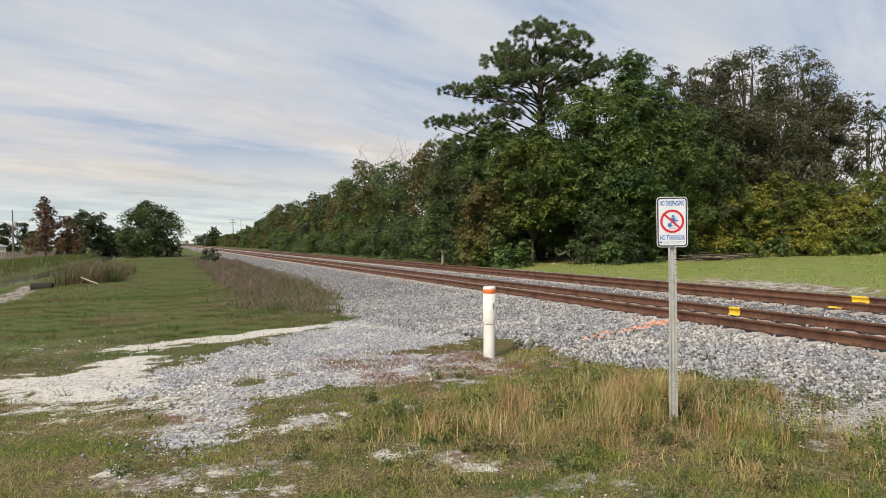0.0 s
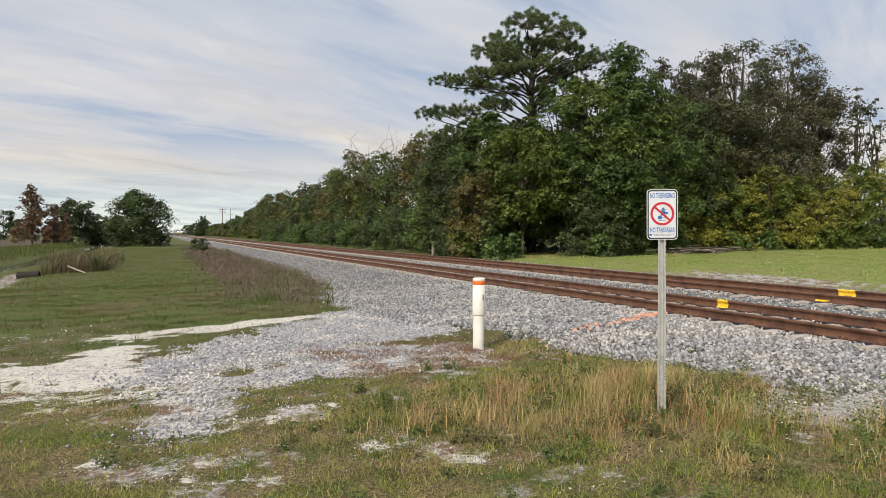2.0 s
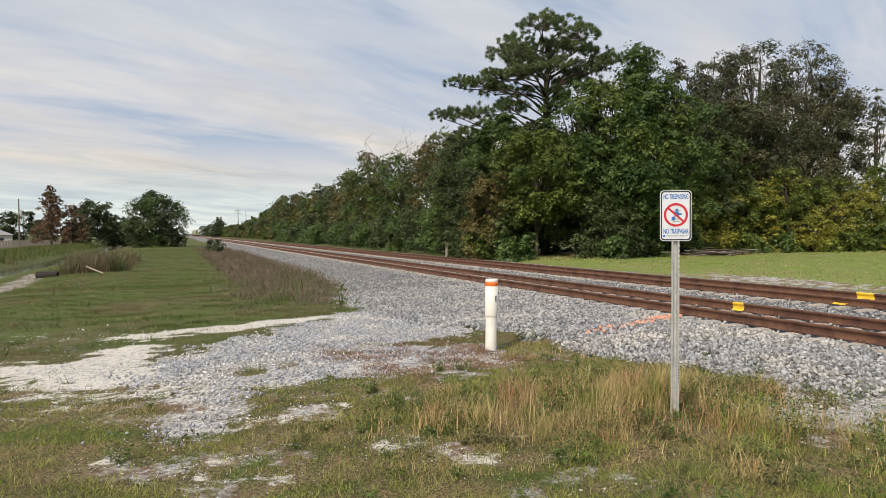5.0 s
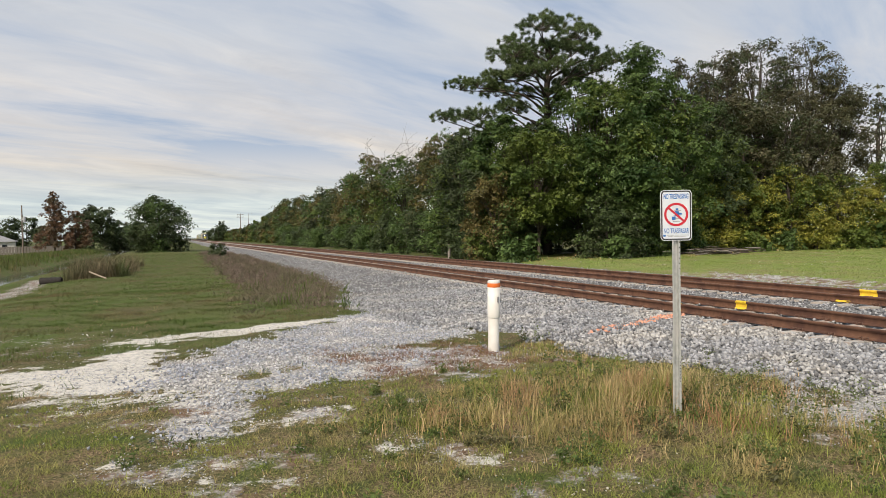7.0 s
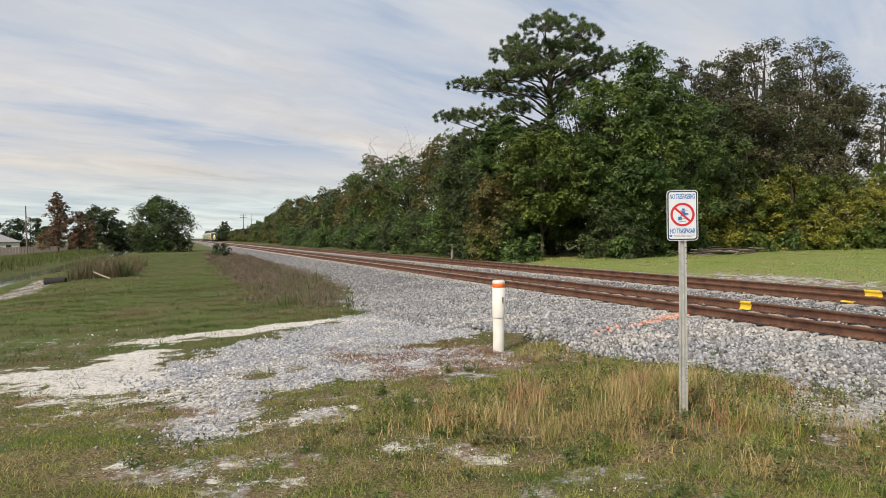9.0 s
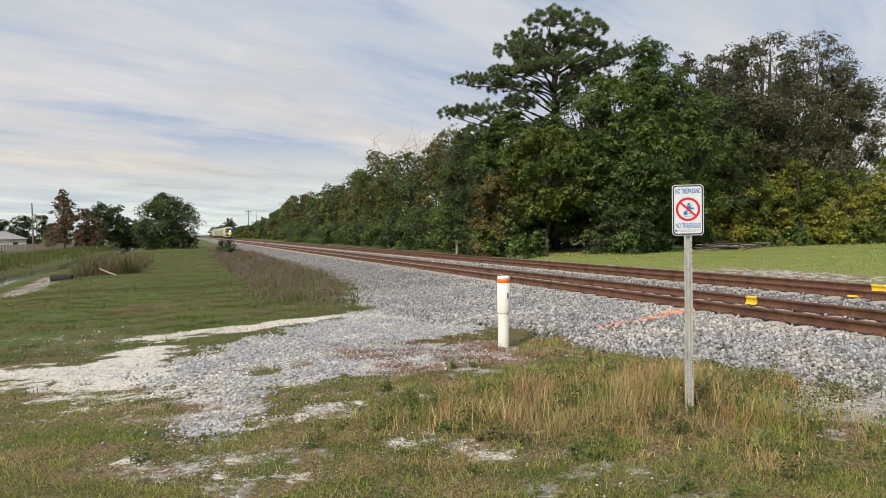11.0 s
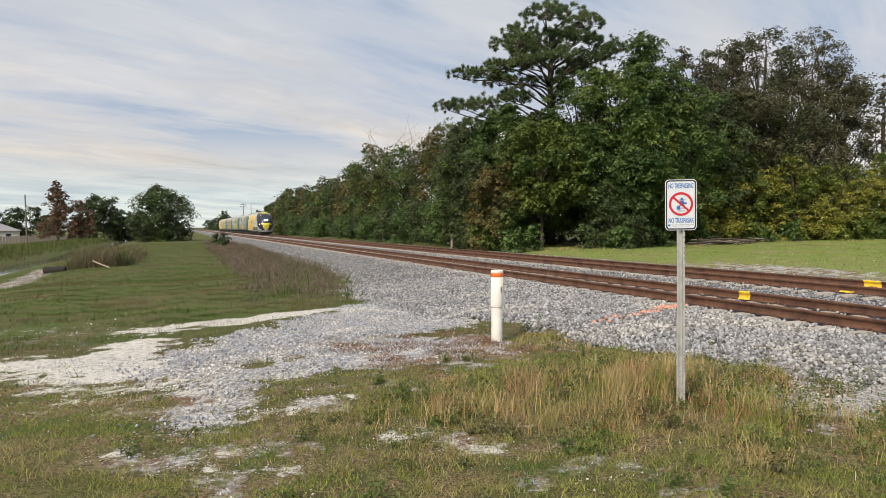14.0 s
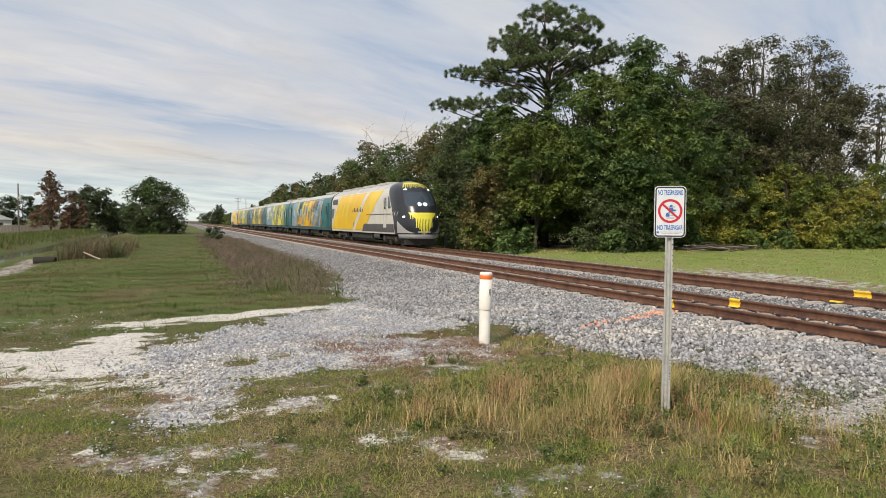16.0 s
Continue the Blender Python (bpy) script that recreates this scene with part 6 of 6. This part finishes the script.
gr = np.random.RandomState(50)
patch = lambda x, y, sd, lo=-0.1, hi=0.3: smooth(lo, hi, fbm(x, y, 0.9, sd) + 0.6 * fbm(x, y, 0.35, sd + 1))
p = tufts(21000, 7, -4, 9, 2.6, 10.5, lambda x, y: in_view(x, y) * (1 - 0.97 * bare(x, y)) * (0.06 + 0.94 * patch(x, y, 90)), 51, 0.035)
h = (0.035 + 0.22 * tall(p[:, 0], p[:, 1])) * gr.uniform(0.4, 1.4, len(p))
blades("grass_tufts", p, h, gr.uniform(0.004, 0.008, len(p)), BLADE, "patchy green grass beside the gravel", seed=52, lean=0.85)
p = tufts(24000, 8, -3, 8, 2.6, 8.5, lambda x, y: in_view(x, y) * (1 - 0.95 * bare(x, y)) * (0.2 + 0.8 * patch(x, y, 103, -0.2, 0.2)), 46, 0.04, 1.4)
blades("short_turf", p, gr.uniform(0.02, 0.07, len(p)), gr.uniform(0.004, 0.008, len(p)), BLADE, "short cropped green turf", seed=47, lean=1.2, simple=True)
p = tufts(24000, 7, -4, 9, 2.6, 11.0, lambda x, y: in_view(x, y) * (1 - 0.9 * bare(x, y)) * (0.15 + 0.85 * patch(x, y, 94)), 49, 0.05, 1.3)
h = (0.025 + 0.05 * tall(p[:, 0], p[:, 1])) * gr.uniform(0.5, 1.3, len(p))
blades("matted_thatch", p, h, gr.uniform(0.004, 0.008, len(p)), THATCH, "matted straw-brown thatch among the grass", seed=48, lean=2.2, simple=True)
p = tufts(16000, 7, -3, 9, 2.6, 10.0, lambda x, y: in_view(x, y) * (1 - 0.95 * bare(x, y)) * (0.10 + tall(x, y)) * (0.2 + 0.8 * patch(x, y, 97)), 53, 0.04)
h = (0.05 + 0.27 * tall(p[:, 0], p[:, 1])) * gr.uniform(0.35, 1.4, len(p))
blades("dry_grass", p, h, gr.uniform(0.0025, 0.006, len(p)), DRY, "tall dry tan grass stalks round the sign", seed=54, lean=0.6)
p = tufts(2400, 12, 1.8, 5.8, 7.2, 10.6, lambda x, y: np.clip(m_dirt(x, y) * 1.2, 0, 1) * (fbm(x, y, 0.7, 41) > 0.05), 55, 0.08)
blades("withered_grass", p, gr.uniform(0.02, 0.08, len(p)), gr.uniform(0.004, 0.009, len(p)),
       mat("withered_russet_grass", (0.17, 0.085, 0.055), (0.24, 0.14, 0.08), 2, 0.8, spread=0.35), "withered russet grass on the bare gravel", seed=56, lean=1.8)
# the mown field and its longer fringes
p = tufts(52000, 7, -12, 5, 9, 30, lambda x, y: in_view(x, y) * np.clip(1 - 1.3 * bare(x, y), 0, 1) * (0.25 + 0.75 * smooth(-0.25, 0.3, fbm(x, y, 2.2, 107) + 0.5 * fbm(x, y, 0.8, 108))), 57, 0.10, 1.3)
blades("field_grass", p, gr.uniform(0.02, 0.06, len(p)) * (0.5 + 1.5 * patch(p[:, 0], p[:, 1], 105)), gr.uniform(0.006, 0.014, len(p)), FIELD_BLADE, "short green grass of the field", seed=58, lean=1.3, simple=True)
p = tufts(30000, 5, -22, 6, 28, 110, lambda x, y: in_view(x, y) * (1 - bare(x, y)) * (np.abs(x + 11.5) > 2.0), 59, 0.22, 1.3)
blades("far_field_grass", p, gr.uniform(0.03, 0.12, len(p)), gr.uniform(0.010, 0.028, len(p)), FIELD_BLADE, "rough green grass of the far field", seed=60, lean=1.0, simple=True)


def weed_bank(x, y):
    left = np.interp(y, [15.5, 19, 30, 120], [0.6, 1.6, 2.4, 3.4])
    return smooth(left - 0.3, left + 0.5, x + 1.3 * fbm(x, y, 2.0, 42) + 0.6 * fbm(x, y, 0.7, 52)) * smooth(toe(y) + 0.5, toe(y) - 0.6, x + 0.5 * fbm(x, y, 1.3, 43)) * smooth(15.5, 19.5, y + 1.6 * fbm(x, y, 1.5, 44)) * smooth(-0.30, 0.22, fbm(x, y, 1.6, 49) + 0.5 * fbm(x, y, 0.6, 50) + 0.01 * (y - 15))


p = tufts(3600, 8, 0, 7.4, 15, 110, lambda x, y: weed_bank(x, y), 61, 0.10, 1.5)
h = (0.16 + 0.40 * np.clip(0.5 + fbm(p[:, 0], p[:, 1], 2.2, 45), 0, 1.2)) * gr.uniform(0.45, 1.2, len(p)) * np.interp(p[:, 1], [15, 20, 40], [0.3, 0.6, 1.15]) * (0.35 + 0.65 * weed_bank(p[:, 0], p[:, 1]))
blades("weed_bank", p, h, gr.uniform(0.008, 0.020, len(p)) * np.interp(p[:, 1], [15, 40, 110], [1, 1.8, 3.2]), WEED, "bank of dry brown weeds below the ballast", "weeds", 1.3, 62)
q = scatter(150000, 0, 7.4, 15, 80, lambda x, y: weed_bank(x, y), 85, 1.6)
qz = gz(q[:, 0], q[:, 1]) + gr.uniform(0.0, 1.0, len(q)) ** 1.3 * (0.2 + 0.35 * np.clip(0.5 + fbm(q[:, 0], q[:, 1], 2.2, 45), 0, 1.2)) * weed_bank(q[:, 0], q[:, 1]) * np.interp(q[:, 1], [15, 20, 40], [0.5, 0.9, 1.2])
qs = np.interp(q[:, 1], [15, 30, 80], [0.018, 0.03, 0.07])
tagged(new("weed_foliage", mesh_of("weed_foliage", *leaf_arrays(np.column_stack([q, qz]), gr.normal(size=(len(q), 3)), qs, gr, 0.4), WEED)), "withered leaves and seed heads of the weed bank", "weeds", kind="stuff")
p = tufts(500, 8, 2.2, 7.0, 15, 90, lambda x, y: weed_bank(x, y) * 0.5, 63, 0.15, 1.6)
blades("green_weeds", p, gr.uniform(0.15, 0.5, len(p)), gr.uniform(0.02, 0.05, len(p)), FIELD_BLADE, "green weeds among the dry stalks", "weeds", 0.5, 64)
# rank clumps and low weeds that the mower has missed
p = tufts(1500, 26, -9, 3.5, 10.5, 32, lambda x, y: in_view(x, y) * (1 - bare(x, y)) * smooth(0.05, 0.5, fbm(x, y, 1.6, 112) + 0.6 * fbm(x, y, 0.6, 113)), 114, 0.09, 1.3)
blades("field_clumps", p, gr.uniform(0.04, 0.15, len(p)), gr.uniform(0.006, 0.013, len(p)), FIELD_BLADE, "taller clumps of green grass in the field", seed=115, lean=0.8, simple=True)
p = tufts(900, 24, -8, 3.0, 12, 32, lambda x, y: in_view(x, y) * (1 - bare(x, y)) * smooth(0.1, 0.5, fbm(x, y, 2.2, 116) + 0.5 * fbm(x, y, 0.7, 117)), 118, 0.11, 1.2)
blades("field_straw", p, gr.uniform(0.03, 0.10, len(p)), gr.uniform(0.005, 0.011, len(p)), THATCH, "patches of withered straw in the field", seed=119, lean=1.4, simple=True)
# rank tufts along the canal
p = tufts(900, 18, -6.6, -3.0, 44, 62, lambda x, y: smooth(0.0, 0.5, fbm(x, y, 4.5, 46) + 0.25), 65, 0.20)
blades("bank_tufts", p, gr.uniform(0.3, 1.5, len(p)) * (0.5 + 0.6 * patch(p[:, 0], p[:, 1], 111, -0.3, 0.3)), gr.uniform(0.012, 0.034, len(p)), mat("bank_tuft_blade", (0.150, 0.130, 0.072), (0.210, 0.172, 0.105), 1.0, 0.8, c3=(0.100, 0.120, 0.045), scale3=0.4, spread=0.45, translucent=0.25), "tall straw-brown tufts on the canal bank", "grass", 0.8, 66)
p = tufts(2600, 7, -26, -13.6, 45, 150, lambda x, y: np.ones_like(x), 67, 0.3, 1.2)
blades("far_bank_grass", p, gr.uniform(0.3, 0.8, len(p)), gr.uniform(0.04, 0.09, len(p)), FIELD_BLADE, "long green grass on the far canal bank", seed=68, simple=True)
# the clearing across the line
p = tufts(30000, 6, 19.6, 62, 12, 46, lambda x, y: (1 - bare(x, y)), 69, 0.25)
blades("clearing_grass", p, gr.uniform(0.03, 0.09, len(p)), gr.uniform(0.014, 0.032, len(p)), LAWN_BLADE, "green grass of the clearing across the line", seed=70, lean=1.2, simple=True)
p = tufts(1800, 6, 20, 62, 34, 47, lambda x, y: smooth(0.2, 0.6, fbm(x, y, 6, 47) + 0.2), 71, 0.2)
blades("clearing_dry_grass", p, gr.uniform(0.08, 0.3, len(p)), gr.uniform(0.015, 0.03, len(p)), DRY, "dry tan grass at the wood's edge", seed=72, lean=1.1)


def flowers(name, pts, lift, size, label, seed):
    g = np.random.RandomState(seed)
    n = len(pts)
    bv = np.array([(1, 0, 0), (0, 1, 0), (-1, 0, 0), (0, -1, 0), (0, 0, 0.5)])
    c = np.stack([pts[:, 0], pts[:, 1], gz(pts[:, 0], pts[:, 1]) + lift * g.uniform(0.6, 1.1, n)], -1)
    V = c[:, None] + bv[None] * (size * g.uniform(0.6, 1.3, n))[:, None, None]
    o = (np.arange(n) * 5)[:, None]
    F = np.concatenate([o + [0, 1, 4], o + [1, 2, 4], o + [2, 3, 4], o + [3, 0, 4], o + [0, 2, 1], o + [0, 3, 2]])
    return tagged(new(name, mesh_of(name, V.reshape(-1, 3), F, FLOWER)), label, "flowers", kind="stuff")


flowers("clearing_flowers", scatter(900, 20.5, 55, 14, 42, lambda x, y: smooth(-0.2, 0.3, fbm(x, y, 5, 48)), 73), 0.12, 0.028, "tiny white flowers scattered over the clearing", 74)
flowers("small_flowers", scatter(420, 4.6, 8.5, 3.0, 6.4, lambda x, y: tall(x, y), 75), 0.16, 0.008, "tiny white flowers among the tall grass", 76)


def herb_arrays(x, y, h, seed):
    """A sprawling roadside herb: a few stems with small leaves, thinning to the tips."""
    g = np.random.RandomState(seed)
    P, N = [], []
    for k in range(int(g.randint(4, 9))):
        e = np.array((g.normal() * h * 0.75, g.normal() * h * 0.75, h * g.uniform(0.25, 1.15)))
        n = int(g.randint(9, 22))
        t = g.uniform(0.1, 1.0, n)[:, None]
        P.append(e * t + g.normal(size=(n, 3)) * 0.022)
        N.append(g.normal(size=(n, 3)) * 0.6 + (0, 0, 0.6))
    v, f = leaf_arrays(np.concatenate(P), np.concatenate(N), g.uniform(0.012, 0.020), g, 0.5, False)
    return v + (x, y, float(gz(x, y))), f


hp = scatter(2200, -0.6, 8.8, 2.8, 8.2, lambda x, y: np.clip(0.12 + tall(x, y), 0, 1) * (1 - 0.75 * bare(x, y)) * (0.05 + 0.95 * patch(x, y, 99)), 77)
herbs = [herb_arrays(float(x), float(y), float(np.random.RandomState(k).uniform(0.05, 0.22)), 600 + k) for k, (x, y) in enumerate(hp[:800])]
herbs += [herb_arrays(x + dx, y + dy, h, 900 + k * 3 + q) for k, (x, y, h) in enumerate(((5.9, 5.1, 0.3), (6.4, 5.25, 0.3), (7.0, 5.1, 0.28), (2.9, 6.0, 0.25), (6.6, 4.3, 0.28), (5.3, 4.3, 0.3), (6.0, 6.2, 0.3), (5.5, 9.9, 0.28), (5.1, 6.4, 0.26)))
          for q, (dx, dy) in enumerate(((0, 0), (0.16, 0.06), (-0.14, 0.09)))]
tagged(new("leafy_weeds", mesh_of("leafy_weeds", *join_arrays(herbs), HERB)), "small leafy green weeds in the tall grass", "weeds", kind="stuff")


def motions():
    """The train comes down the far track towards the crossing."""
    cx, z = TRACKS[1], RAIL_TOP
    run = [(0.0, 722.0), (3.5, 584.0), (6.5, 463.0), (9.0, 357.0), (11.5, 247.5), (13.0, 180.0), (14.0, 134.5), (15.0, 88.4), (15.5, 65.0), (16.0, 41.6)]
    off = 0.0
    for k, car in enumerate([lead, *coaches, tail]):
        back = k == 5
        start = off + (LOCO_L if back else 0.0)
        walk(car, [(t, pose(cx, s + start, z, 0, 0, 180 if back else 0)) for t, s in run])
        off += (LOCO_L if k == 0 else COACH_L) + 0.62


motions()
